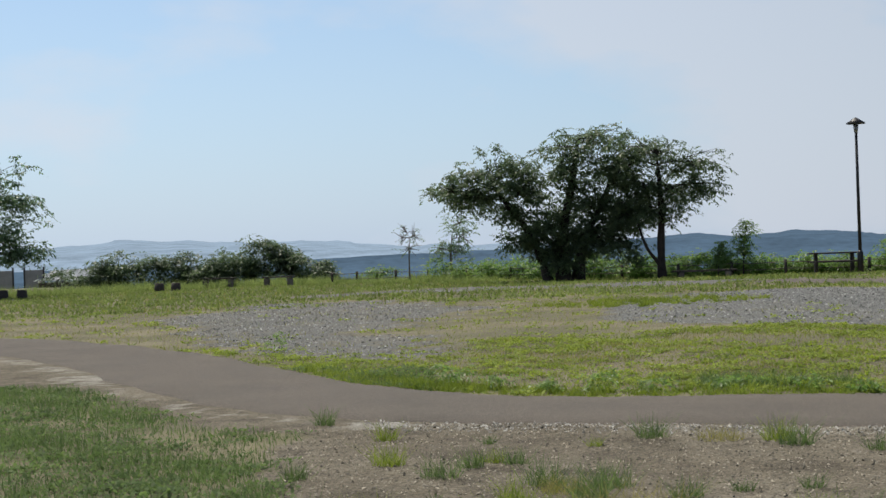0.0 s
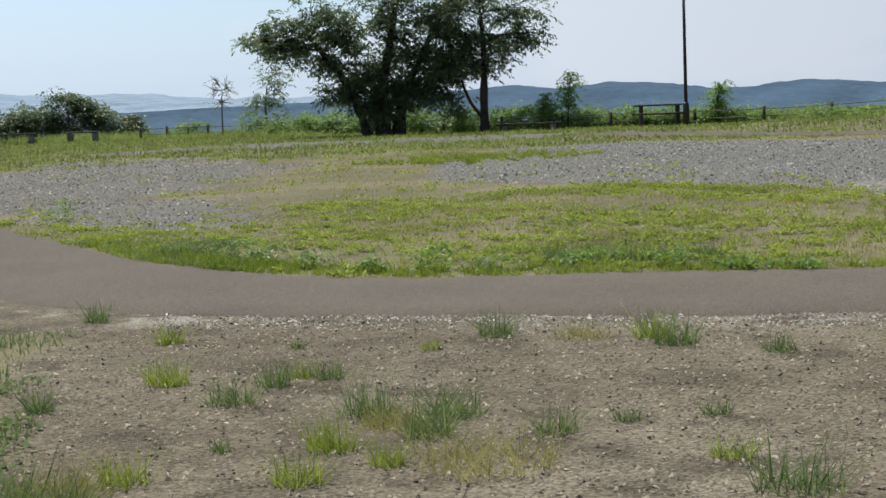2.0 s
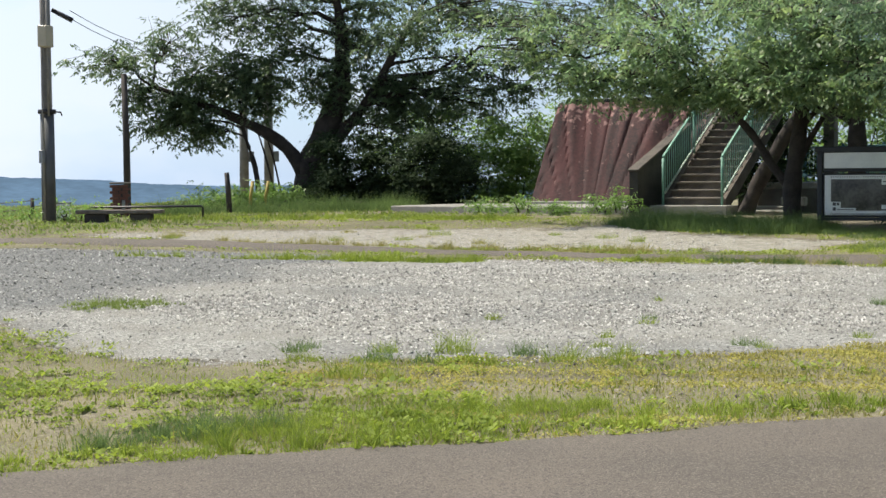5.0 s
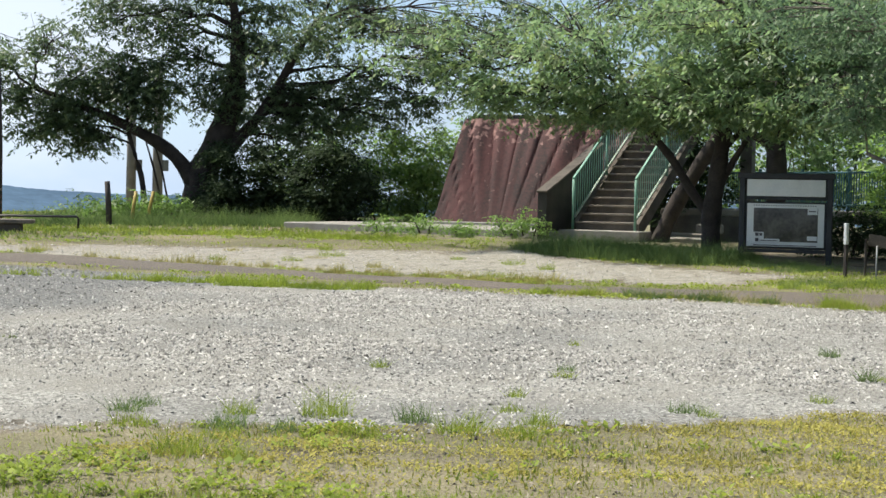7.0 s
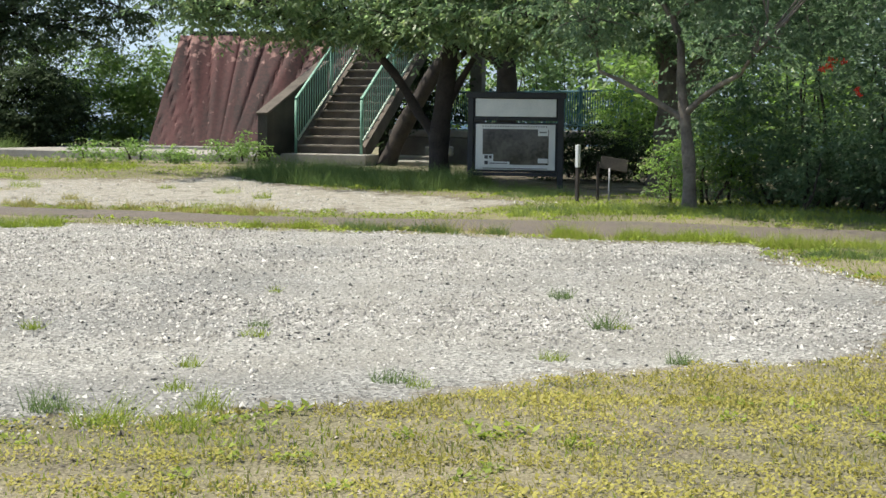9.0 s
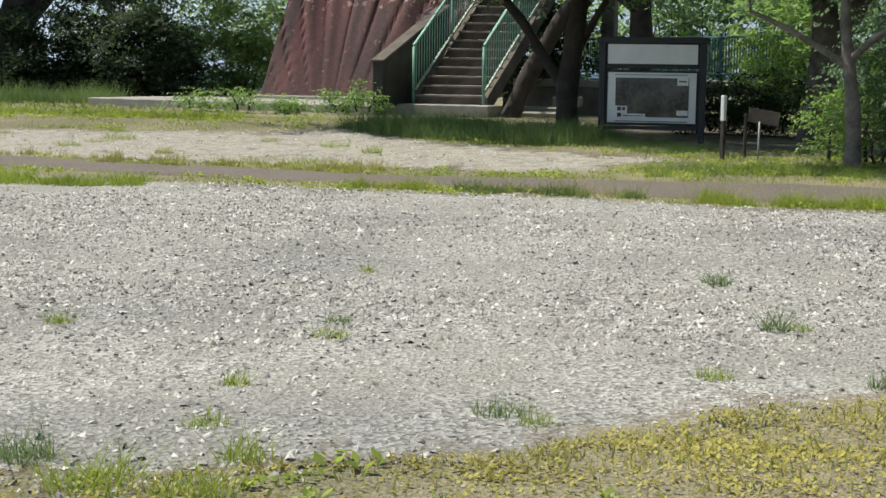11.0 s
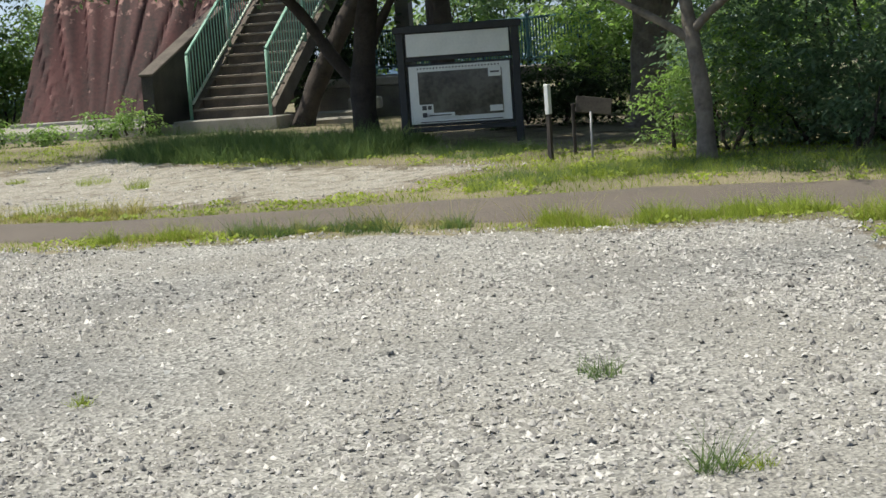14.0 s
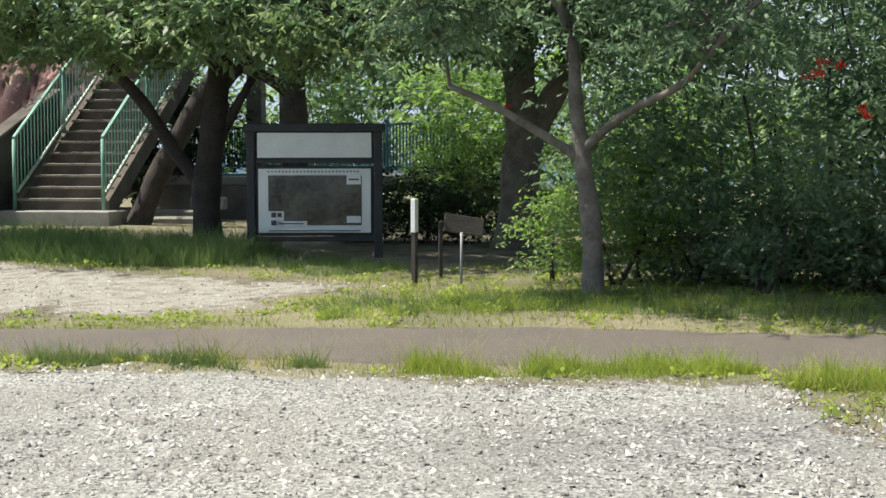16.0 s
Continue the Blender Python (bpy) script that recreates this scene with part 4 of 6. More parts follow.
def railing(parent, y, posts, length, z0, slope, mat):
    """A sloping steel railing: posts, handrail, bottom rail and balusters."""
    rail = thing("railing", (0, 0, 0), "", "")
    for key in ("label", "category"):
        if key in rail:
            del rail[key]
    rail.parent = parent
    dx = length
    for x in posts:
        part("post", tube([(x, y, z0 + slope * x - 0.02), (x, y, z0 + slope * x + 1.14)], 0.032, 8), mat, rail)
    part("handrail", box((math.hypot(dx, dx * slope), 0.06, 0.045), Matrix.Translation((dx / 2, y, z0 + slope * dx / 2 + 1.16)) @ pose(0, 0, 0, 0, -math.degrees(math.atan(slope)), 0), 0.008), M_GREENRAIL, rail)
    part("bottom_rail", box((math.hypot(dx, dx * slope) - 0.1, 0.04, 0.035), Matrix.Translation((dx / 2 + 0.05, y, z0 + slope * dx / 2 + 0.26)) @ pose(0, 0, 0, 0, -math.degrees(math.atan(slope)), 0)), M_WORN, rail)
    n = int(dx / 0.125)
    first = None
    for k in range(1, n):
        x = dx * k / n
        if first is None:
            first = part("baluster", box((0.016, 0.016, 0.9), Matrix()), mat, rail)
            me_b = first.data
            ob = first
        else:
            ob = new("baluster", me_b)
            ob.parent = rail
        ob.matrix_basis = pose(x, y, z0 + slope * x + 0.71)
    return rail


stairs = thing("staircase", (30.66, 23.62, 0.36), "steep concrete stairs with faded green steel railings", "stairs", rz=CLIMB)
N_STEPS = 19
part("base_slab", box((0.75, 1.95, 0.5), pose(-0.02, -0.82, -0.04), 0.015), M_CONCRETE, stairs)
step_mesh = None
for k in range(N_STEPS):
    x, z = 0.12 + k * RUN, 0.21 + (k + 1) * RISE
    if step_mesh is None:
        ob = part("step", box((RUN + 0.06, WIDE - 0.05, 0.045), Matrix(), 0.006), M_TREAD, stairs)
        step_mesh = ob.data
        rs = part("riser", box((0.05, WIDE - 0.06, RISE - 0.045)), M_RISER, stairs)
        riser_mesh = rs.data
    else:
        ob, rs = new("step", step_mesh), new("riser", riser_mesh)
        ob.parent = rs.parent = stairs
    ob.matrix_basis = pose(x + RUN / 2, -WIDE / 2, z - 0.0225)
    rs.matrix_basis = pose(x + 0.03, -WIDE / 2, z - 0.045 - (RISE - 0.045) / 2)
slope = RISE / RUN
for y in (-0.02, -WIDE + 0.02):
    bm = bmesh.new()
    L = N_STEPS * RUN
    prof = [(0.1, 0.21), (0.1, 0.36), (L + 0.1, 0.36 + L * slope), (L + 0.1, 0.36 + L * slope - 0.34), (0.45, 0.21)]
    a = [bm.verts.new((x, y - 0.05, z)) for x, z in prof]
    b = [bm.verts.new((x, y + 0.05, z)) for x, z in prof]
    bm.faces.new(a), bm.faces.new(b[::-1])
    for i in range(len(prof)):
        bm.faces.new((a[i], b[i], b[(i + 1) % 5], a[(i + 1) % 5]))
    # dark tone paints the shade along the stairs' sides
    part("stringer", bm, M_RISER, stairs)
    railing(stairs, y, (0.0, 1.9, 3.8, 5.7), N_STEPS * RUN, 0.21, slope, M_GREENRAIL)
top_z = 0.21 + N_STEPS * RISE
part("landing", box((3.0, 3.0, 0.22), pose(0.12 + N_STEPS * RUN + 1.5, -0.9, top_z - 0.11), 0.02), M_CONCRETE, stairs)
for px, py in ((6.2, .3), (6.2, -2.1), (8.4, .3), (8.4, -2.1)):
    part("pillar", box((0.3, 0.3, top_z), pose(px, py, top_z / 2 - 0.2)), M_CONCRETE_DARK, stairs)
bm = bmesh.new()
for k in range(18):
    add_box(bm, (0.02, 0.02, 0.95), pose(5.95 + k * 0.165, 0.55, top_z + 0.5))
add_box(bm, (3.0, 0.05, 0.05), pose(7.35, 0.55, top_z + 1.0))
part("landing_rail", bm, M_GREENRAIL, stairs)

# low parapet wall beside the stairs, rising gently away
parapet = thing("parapet_wall", (29.92, 23.72, 0.28), "weathered concrete parapet wall in a shaded dark tone rising beside the stairs", "wall", rz=CLIMB)
bm = bmesh.new()
prof = [(0.0, 0.0), (0.0, 1.12), (3.2, 2.3), (3.2, 0.0)]
a = [bm.verts.new((x, 0.0, z)) for x, z in prof]
b = [bm.verts.new((x, 0.22, z)) for x, z in prof]
bm.faces.new(a), bm.faces.new(b[::-1])
for i in range(4):
    bm.faces.new((a[i], b[i], b[(i + 1) % 4], a[(i + 1) % 4]))
# the wall's unlit faces are darkened in the colour itself
part("body", bm, M_DARK_SHADE, parapet)
part("coping", box((3.46, 0.28, 0.05), pose(1.59, 0.11, 1.725, 0, -20.2, 0), 0.01), M_RISER, parapet)

# ---- red slope ----
slope_hut = thing("red_slope", (31.7, 29.5, 0.45), "rusty red pleated slope with a dark ridge cap", "slide slope", rz=-62)
bm = bmesh.new()
LEN, HIGH, LEAN = 4.9, 2.75, 1.5
n, levels = 300, (0, .06, .13, .21, .3, .4, .5, .6, .7, .8, .9, 1.0)
rows = []
for i in range(n + 1):
    u = i / n * LEN
    row = []
    for v in levels:
        fan = math.atan2(u - .36 * LEN, (v + .55) * HIGH)  # angle from the point where the pleats meet
        fold = 1.5 * abs(math.sin(fan * 19.0 + .6 * math.sin(u * 1.9))) ** 0.7 + .4 * math.sin(fan * 37.0 + 1.0)
        w = (.04 + .06 * v) * fold * min(1.0, .35 + 1.2 * v) + .03 * math.sin(u * 2.3 + v * 2)
        row.append(bm.verts.new((u + 0.35 * max(0, 1 - u / 2.5) * v, LEAN * v - w, HIGH * v + 0.12)))
    rows.append(row)
for p, q in zip(rows, rows[1:]):
    for k in range(len(levels) - 1):
        bm.faces.new((p[k], q[k], q[k + 1], p[k + 1]))
part("pleated_face", bm, M_RED, slope_hut, "rust-stained dull red sheet")
bm = bmesh.new()
side = [(0, 0, .12), (.35, LEAN, HIGH + .12), (.35, LEAN + 2.5, HIGH + .12), (0, LEAN + 4, .12)]
bm.faces.new([bm.verts.new(v) for v in side])
far = [(LEN, 0, .12), (LEN, LEAN, HIGH + .12), (LEN, LEAN + 2.5, HIGH + .12), (LEN, LEAN + 4, .12)]
bm.faces.new([bm.verts.new(v) for v in far])
bm.faces.new([bm.verts.new(v) for v in ((.35, LEAN, HIGH + .12), (LEN, LEAN, HIGH + .12), (LEN, LEAN + 2.5, HIGH + .12), (.35, LEAN + 2.5, HIGH + .12))])
bm.faces.new([bm.verts.new(v) for v in (side[2], side[3], far[3], far[2])])
part("body", bm, M_RED, slope_hut)
part("ridge_cap", box((LEN - .5, .3, .1), pose(LEN / 2 + .3, LEAN + .1, HIGH + .18), .015), M_BLACK, slope_hut)
part("footing", box((LEN + .3, .5, .3), pose(LEN / 2, .1, 0.0), .02), M_CONCRETE, slope_hut)

# low slab before the slope
slab = thing("concrete_slab", (28.9, 28.6, 0.2), "low pale concrete slab with a cracked edge", "slab", rz=-62)
slab.matrix_basis = pose(28.0, 31.2, 0.44, 0, 0, -76)
part("body", box((8.0, 3.6, 0.3), pose(4.0, 2.0, -.07), 0.02), M_CONCRETE, slab)

for k, (x, y, h) in enumerate(((27.9, 25.9, .5), (27.6, 26.9, .3), (29.0, 24.3, .42), (29.35, 23.95, .6), (28.3, 25.0, .25))):
    make_bush("weed_clump", (x, y, .42), "leafy light green weeds growing over the slab edge", [(0, 0, h * .5, .32, .3, h * .5), (.25, -.25, h * .35, .28, .28, h * .35)], 900, .08, M_LEAF_LIGHT, 170 + k, .13, 12, group="slab weeds")

# ---- terrace and fences behind the board ----
def slat_fence(at, rz, length, label, post_mat, slat_mat, gap=0.093, high=0.92):
    fence = thing("fence", at, label, "fence", rz=rz)
    count = int(length / gap)
    slat = None
    for k in range(count + 1):
        if slat is None:
            ob = part("slat", box((0.022, 0.03, high - 0.1), Matrix(), 0.004), slat_mat, fence)
            slat = ob.data
        else:
            ob = new("slat", slat)
            ob.parent = fence
        ob.matrix_basis = pose(k * gap, 0, high / 2)
    for k in range(int(length / 1.8) + 1):
        part("post", box((0.06, 0.06, high + 0.1), pose(min(k * 1.8, length), 0.045, high / 2), 0.006), post_mat, fence)
    for z in (0.1, high - 0.04):
        part("rail", box((length + 0.06, 0.045, 0.045), pose(length / 2, 0, z), 0.006), post_mat, fence)
    return fence


slat_fence((39.0, 27.2, 1.13), -108.5, 9.2, "blue-green painted steel slat fence on the terrace", M_BLUERAIL, M_BLUERAIL)
terrace = thing("terrace", (34.4, 24.1, 0.3), "low concrete terrace with stone ledge", "terrace", rz=-80)
part("wall", box((4.2, 0.35, 0.62), pose(2.1, 0.2, .3), .02), M_CONCRETE_DARK, terrace)
part("coping", box((4.3, 0.6, 0.16), pose(2.1, 0.3, .69), .02), M_CONCRETE, terrace)
part("deck", box((4.2, 4.0, 0.3), pose(2.1, 2.6, .62), .02), M_CONCRETE_DARK, terrace)
for (x, y, z), size in (((33.1, 22.3, .42), (.5, .9, .2)), ((32.4, 21.6, .36), (.4, 1.1, .16)), ((33.6, 22.0, .62), (.35, .6, .22))):
    st = thing("stone_block", (x, y, z), "pale squared stone block lying by the terrace", "stone block", "stone blocks", rz=28)
    part("body", box(size, Matrix(), .03), M_CONCRETE, st)

# ---- information board ----
sign = thing("information_board", (27.89, 15.865, 0.2), "dark framed information board with a white header and map", "information board", rz=-59.6)
for x in (-.765, .765):
    part("post", box((0.10, 0.10, 1.72), pose(x, .0, .74), .01), M_SIGNWOOD, sign)
part("top_beam", box((1.7, .14, .1), pose(0, 0, 1.57), .012), M_SIGNWOOD, sign)
part("header_back", box((1.42, .05, .38), pose(0, .02, 1.36), .006), M_SIGNWOOD, sign)
part("header_panel", box((1.37, .02, .30), pose(0, -.02, 1.36), .004), M_WHITE, sign, "blank white header panel")
part("middle_beam", box((1.42, .07, .05), pose(0, 0, 1.17), .006), M_SIGNWOOD, sign)
board = part("map_board", box((1.42, .05, .84), pose(0, .02, .69), .006), M_SIGNWOOD, sign)
part("map_sheet", box((1.35, .02, .77), pose(0, -.02, .695), .003), M_WHITE, board, "white bordered map sheet")
part("photo", box((1.12, .01, .60), pose(0.005, -.034, .70), .002), M_PHOTO, board, "faded dark aerial photo print")
for x, z, sx, sz in ((-.47, .47, .2, .2), (-.28, .42, .38, .06), (.47, .47, .17, .08), (.47, .95, .17, .12)):
    part("caption_panel", box((sx, .006, sz), pose(x, -.042, z)), M_WHITE, board)
for x, z, sx, sz in ((-.49, .525, .06, .06), (-.49, .43, .06, .06), (-.42, .525, .05, .05), (0, .335, 1.1, .012), (-.28, .42, .3, .014), (.47, .95, .12, .02)):
    part("print_bar", box((sx, .004, sz), pose(x, -.047, z)), M_INK, board)
for k in range(26):
    part("print_bar", box((.02, .004, .018), pose(-.55 + k * .043, -.036, 1.045)), M_INK, board)
part("lower_beam", box((1.42, .08, .06), pose(0, 0, .235), .006), M_SIGNWOOD, sign)
# small name post and leaning board
post = thing("marker_post", (25.45, 13.01, 0.12), "slim marker post with a white upper plate", "marker post")
part("pole", box((.05, .05, .62), pose(0, 0, .28), .006), M_DARKWOOD, post)
part("plate", box((.065, .055, .33), pose(0, 0, .73), .006), M_WHITE, post)
lect = thing("reading_board", (26.6, 13.1, 0.16), "low tilted grey board on a thin dark post", "sign", rz=-52)
# a pale plate, coloured dark for the shade it stands in
part("panel", box((.42, .03, .2), pose(0, 0, .55, -20, 9, 0), .006), M_DARK_SHADE, lect)
for x in (-.24,):
    part("leg", box((.04, .04, .62), pose(x, .03, .28), .006), M_DARKWOOD, lect)
stake = thing("stake", (25.79, 12.68, 0.13), "thin dark metal stake at the hedge", "stake")
part("rod", tube([(0, 0, -.1), (.01, 0, .55)], .014, 6), M_GREY, stake)

# ---- poles, stove and bench ----
pole = thing("utility_pole", (18.79, 32.15, 0.4), "concrete utility pole with a dark steel sleeve and conduits", "utility pole")
part("shaft", tube([(0, 0, -.3), (0, 0, 4), (0, 0, 9)], (.13, .12, .1), 14), M_POLE, pole)
part("sleeve", tube([(0, 0, -.25), (0, 0, 2.5)], (.165, .16), 16), M_STEEL, pole, "dark grey steel protective sleeve")
part("band", tube([(0, 0, 2.46), (0, 0, 2.56)], .21, 16), M_BLACK, pole)
part("conduit", tube([(-.15, -.1, 0), (-.15, -.1, 5.6)], .03, 8), M_POLE, pole)
part("conduit", tube([(-.05, -.2, 2.4), (-.04, -.19, 6)], .03, 8), M_POLE, pole)
part("meter_box", box((.34, .24, .5), pose(-.12, -.26, 4.25, 0, 0, 35), .02), M_BEIGE, pole, "beige enamel meter box")
part("switch_box", box((.14, .1, .3), pose(-.2, -.12, 1.45, 0, 0, 35), .01), M_GREY, pole)
part("bracket", tube([(.1, 0, 2.52), (.3, -.1, 2.5), (.33, -.1, 2.42)], .02, 6), M_BLACK, pole)
part("insulator", tube([(.15, -.05, 4.9), (.55, -.3, 4.65)], (.05, .06), 8), M_BLACK, pole)
cable = thing("cable", (18.79, 32.15, 0.4), "thin black overhead cables", "cable", kind="stuff")
for dz in (0.0, .18):
    part("wire", tube([(.5 + (28.5 - 18.79 - .5) * t, -.28 + (41.5 - 32.15) * t, 4.7 + dz - 3.2 * t * (1 - t) * .5 + .2 * t) for t in np.linspace(0, 1, 9)], .009, 5), M_BLACK, cable)

stove = thing("barbecue_stove", (21.7, 34.2, 0.3), "red-brown brick stove with a steel door", "stove", rz=-35)
for k in range(11):
    z = .04 + k * .078
    off = .06 if k % 2 else 0
    for x in (-.14 + off, .1 + off):
        b_ = part("brick", box((.22 if x < .12 else .16, .36, .07), pose(x, 0, z), .006), M_BRICK, stove)
part("core", box((.4, .33, .86), pose(.02, 0, .43)), M_DARK_SHADE, stove)
part("cap", box((.5, .42, .05), pose(0, 0, .9), .01), M_CONCRETE_DARK, stove)
part("door", box((.08, .02, .22), pose(.1, -.19, .35), .004), M_GREY, stove)
mast = thing("timber_pole", (22.32, 35.02, 0.32), "dark timber pole with a small bracket", "pole")
part("shaft", tube([(0, 0, -.2), (.0, 0, 2), (-.04, 0, 3.75)], (.095, .09, .075), 12), M_DARKWOOD, mast)
part("bracket", tube([(0, 0, 3.3), (.2, -.1, 3.35), (.22, -.1, 3.2)], .015, 6), M_BLACK, mast)


def bench(at, rz, length, label, mat, deep=.42, high=.42, leg=M_CONCRETE_DARK, group="park benches"):
    ob = thing("bench", at, label, "bench", group, rz=rz)
    for k in range(3):
        part("slat", box((length, deep / 3 - .015, .05), pose(0, (k - 1) * deep / 3, high - .025), .008), mat, ob)
    for x in (-length * .36, length * .36):
        part("leg", box((.2 if leg is M_CONCRETE_DARK else .08, deep * .8, high - .05), pose(x, 0, (high - .05) / 2 - .02), .015), leg, ob)
    return ob


slab_bench = thing("bench", (19.95, 30.8, 0.25), "low bench with a thick grey slab on dark feet", "bench", "park benches", rz=-37)
part("slab", box((2.0, .5, .09), pose(0, 0, .3), .015), M_PALEBARK, slab_bench)
for x in (-.55, .5):
    part("foot", box((.5, .4, .27), pose(x, 0, .115), .02), M_DARK_SHADE, slab_bench)
bench((-6.9, 58.3, gz(-6.9, 58.3)), -6, 1.5, "weathered wooden bench in long grass", M_DARKWOOD)
bench((-4.4, 58.8, gz(-4.4, 58.8)), -6, 1.4, "weathered wooden bench in long grass", M_DARKWOOD)
bench((11.4, 45.6, gz(11.4, 45.6)), -10, 2.2, "low wooden bench by the roped edge", M_DARKWOOD, .4, .28)
table = thing("picnic_table", (15.6, 44.6, gz(15.6, 44.6)), "dark wooden picnic table by the lamp", "table", rz=-10)
for k in range(4):
    part("plank", box((1.7, .17, .05), pose(0, (k - 1.5) * .18, .68), .006), M_DARKWOOD, table)
for x in (-.6, .6):
    part("leg", box((.1, .5, .66), pose(x, 0, .33), .01), M_DARKWOOD, table)
for y in (-.65, .65):
    part("seat", box((1.7, .28, .05), pose(0, y, .4), .006), M_DARKWOOD, table)

rail = thing("handrail", (21.25, 31.9, 0.28), "low dark pipe rail", "rail", rz=-35)
part("bar", tube([(-1.4, 0, -.1), (-1.4, 0, .31), (-1.36, 0, .35), (1.3, 0, .35), (1.34, 0, .31), (1.34, 0, -.1)], .028, 8), M_BLACK, rail)
cabinet = thing("utility_cabinet", (20.4, 34.9, 0.29), "small pale grey utility cabinet", "cabinet", rz=-30)
part("body", box((.45, .3, .4), pose(0, 0, .2), .015), M_WHITE, cabinet)
part("lid", box((.48, .33, .04), pose(0, 0, .42), .008), M_GREY, cabinet)

lean = thing("timber_post", (24.3, 33.14, 0.33), "dark leaning timber post", "post")
part("shaft", tube([(0.02, 0, -.2), (-.02, 0, .6), (-.06, 0, 1.12)], (.075, .072, .065), 10), M_DARKWOOD, lean)
for (x, y, top, tip) in ((30.7, 42.8, 4.2, .12), (31.3, 42.2, 4.6, .14)):
    far_pole = thing("utility_pole", (x, y, .5), "grey concrete utility pole behind the cherry tree", "utility pole")
    part("shaft", tube([(0, 0, -.3), (0, 0, top)], (.17, tip), 12), M_POLE, far_pole)
    part("box", box((.2, .15, .35), pose(.2, -.1, 1.5), .01), M_GREY, far_pole)
for x, y, a in ((25.6, 34.2, 8), (26.2, 34.4, -14)):
    guard = thing("wire_guard", (x, y, .36), "yellow plastic guard on a stay wire", "guard", rz=a)
    part("sleeve", tube([(0, 0, -.1), (.02, .01, .4), (.12, .02, .85)], .045, 8), M_YELLOW, guard)

# ---- lamp ----
lamp = thing("street_lamp", (16.2, 43.54, 0.02), "black park lamp with a shallow conical cap", "street lamp")
part("base_sleeve", tube([(0, 0, -.1), (0, 0, .72), (0, 0, .8)], (.105, .1, .065), 14), M_BLACK, lamp)
part("shaft", tube([(0, 0, .7), (0, 0, 4.7)], (.06, .045), 12), M_BLACK, lamp)
part("neck", tube([(0, 0, 4.68), (0, 0, 4.8), (0, 0, 4.98)], (.05, .075, .09), 12), M_GREY, lamp)
part("cap", tube([(0, 0, 4.98), (0, 0, 5.02), (0, 0, 5.12), (0, 0, 5.2)], (.3, .31, .14, .03), 20), M_BLACK, lamp)

# ---- stumps, roped posts, sheds ----
for x, y in ((-8.86, 55.0), (-8.2, 55.0), (-13.7, 49.6), (-12.85, 49.0)):
    stump = thing("stump_seat", (x, y, gz(x, y)), "dark log seat with a pale cut top", "stump", "stump seats")
    part("log", tube([(0, 0, -.1), (0, 0, .1), (.01, 0, .32)], (.22, .2, .18), 12), M_DARKWOOD, stump)
    part("cut_top", tube([(.01, 0, .32), (.01, 0, .335)], .172, 12), M_PALEBARK, stump)
posts = [(-2.2, 60.5), (-1.1, 60.2), (.6, 59.6), (2.0, 59.0), (3.6, 57.4), (5.3, 55.0), (7.4, 52.6), (9.2, 50.5), (11.0, 48.6), (12.6, 46.9), (14.2, 45.6), (16.8, 44.6), (18.6, 42.9), (20.2, 41.2), (21.6, 39.4)]
rope_fence = thing("rope_fence", (0, 0, 0), "low post and rope fence along the hill edge", "fence")
for x, y in posts:
    part("post", tube([(x, y, gz(x, y) - .1), (x, y, gz(x, y) + .52)], .055, 8), M_DARKWOOD, rope_fence)
for (x0, y0), (x1, y1) in zip(posts, posts[1:]):
    for hz in (.45, .22):
        part("rope", tube([(x0 + (x1 - x0) * t, y0 + (y1 - y0) * t, gz(x0, y0) + (gz(x1, y1) - gz(x0, y0)) * t + hz - .1 * t * (1 - t)) for t in np.linspace(0, 1, 5)], .014, 5), M_PALEBARK, rope_fence)

shed = thing("shed", (-21.2, 97.0, -3.35), "low shed with a pale sheet roof among trees", "shed", rz=-6)
bm = box((3.6, 5.0, 3.2), pose(0, 0, 1.6))
bmesh.ops.translate(bm, verts=bm.verts, vec=(0, 0, .3))
part("wall", bm, M_DARKWOOD, shed)
bm = bmesh.new()
for y0, y1 in ((-3.0, 0), (3.0, 0)):
    q = [bm.verts.new(v) for v in ((-2.0, y0, 3.6), (2.0, y0, 3.6), (1.6, y1, 4.3), (-1.6, y1, 4.3))]
    bm.faces.new(q)
bmesh.ops.solidify(bm, geom=bm.faces[:], thickness=.08)
part("roof", bm, M_ROOF, shed)
for x, y, w in ((-25.6, 94.6, 1.5), (-23.6, 95, 1.3)):
    gate = thing("metal_screen", (x, y, -.7), "grey sheet metal screen with dark posts", "screen", "metal screens", rz=-5)
    part("sheet", box((w, .05, 1.6), pose(0, 0, .9), .005), M_GREY, gate)
    for s in (-w / 2, w / 2):
        part("post", box((.1, .1, 2.0), pose(s, 0, .9), .01), M_BLACK, gate)

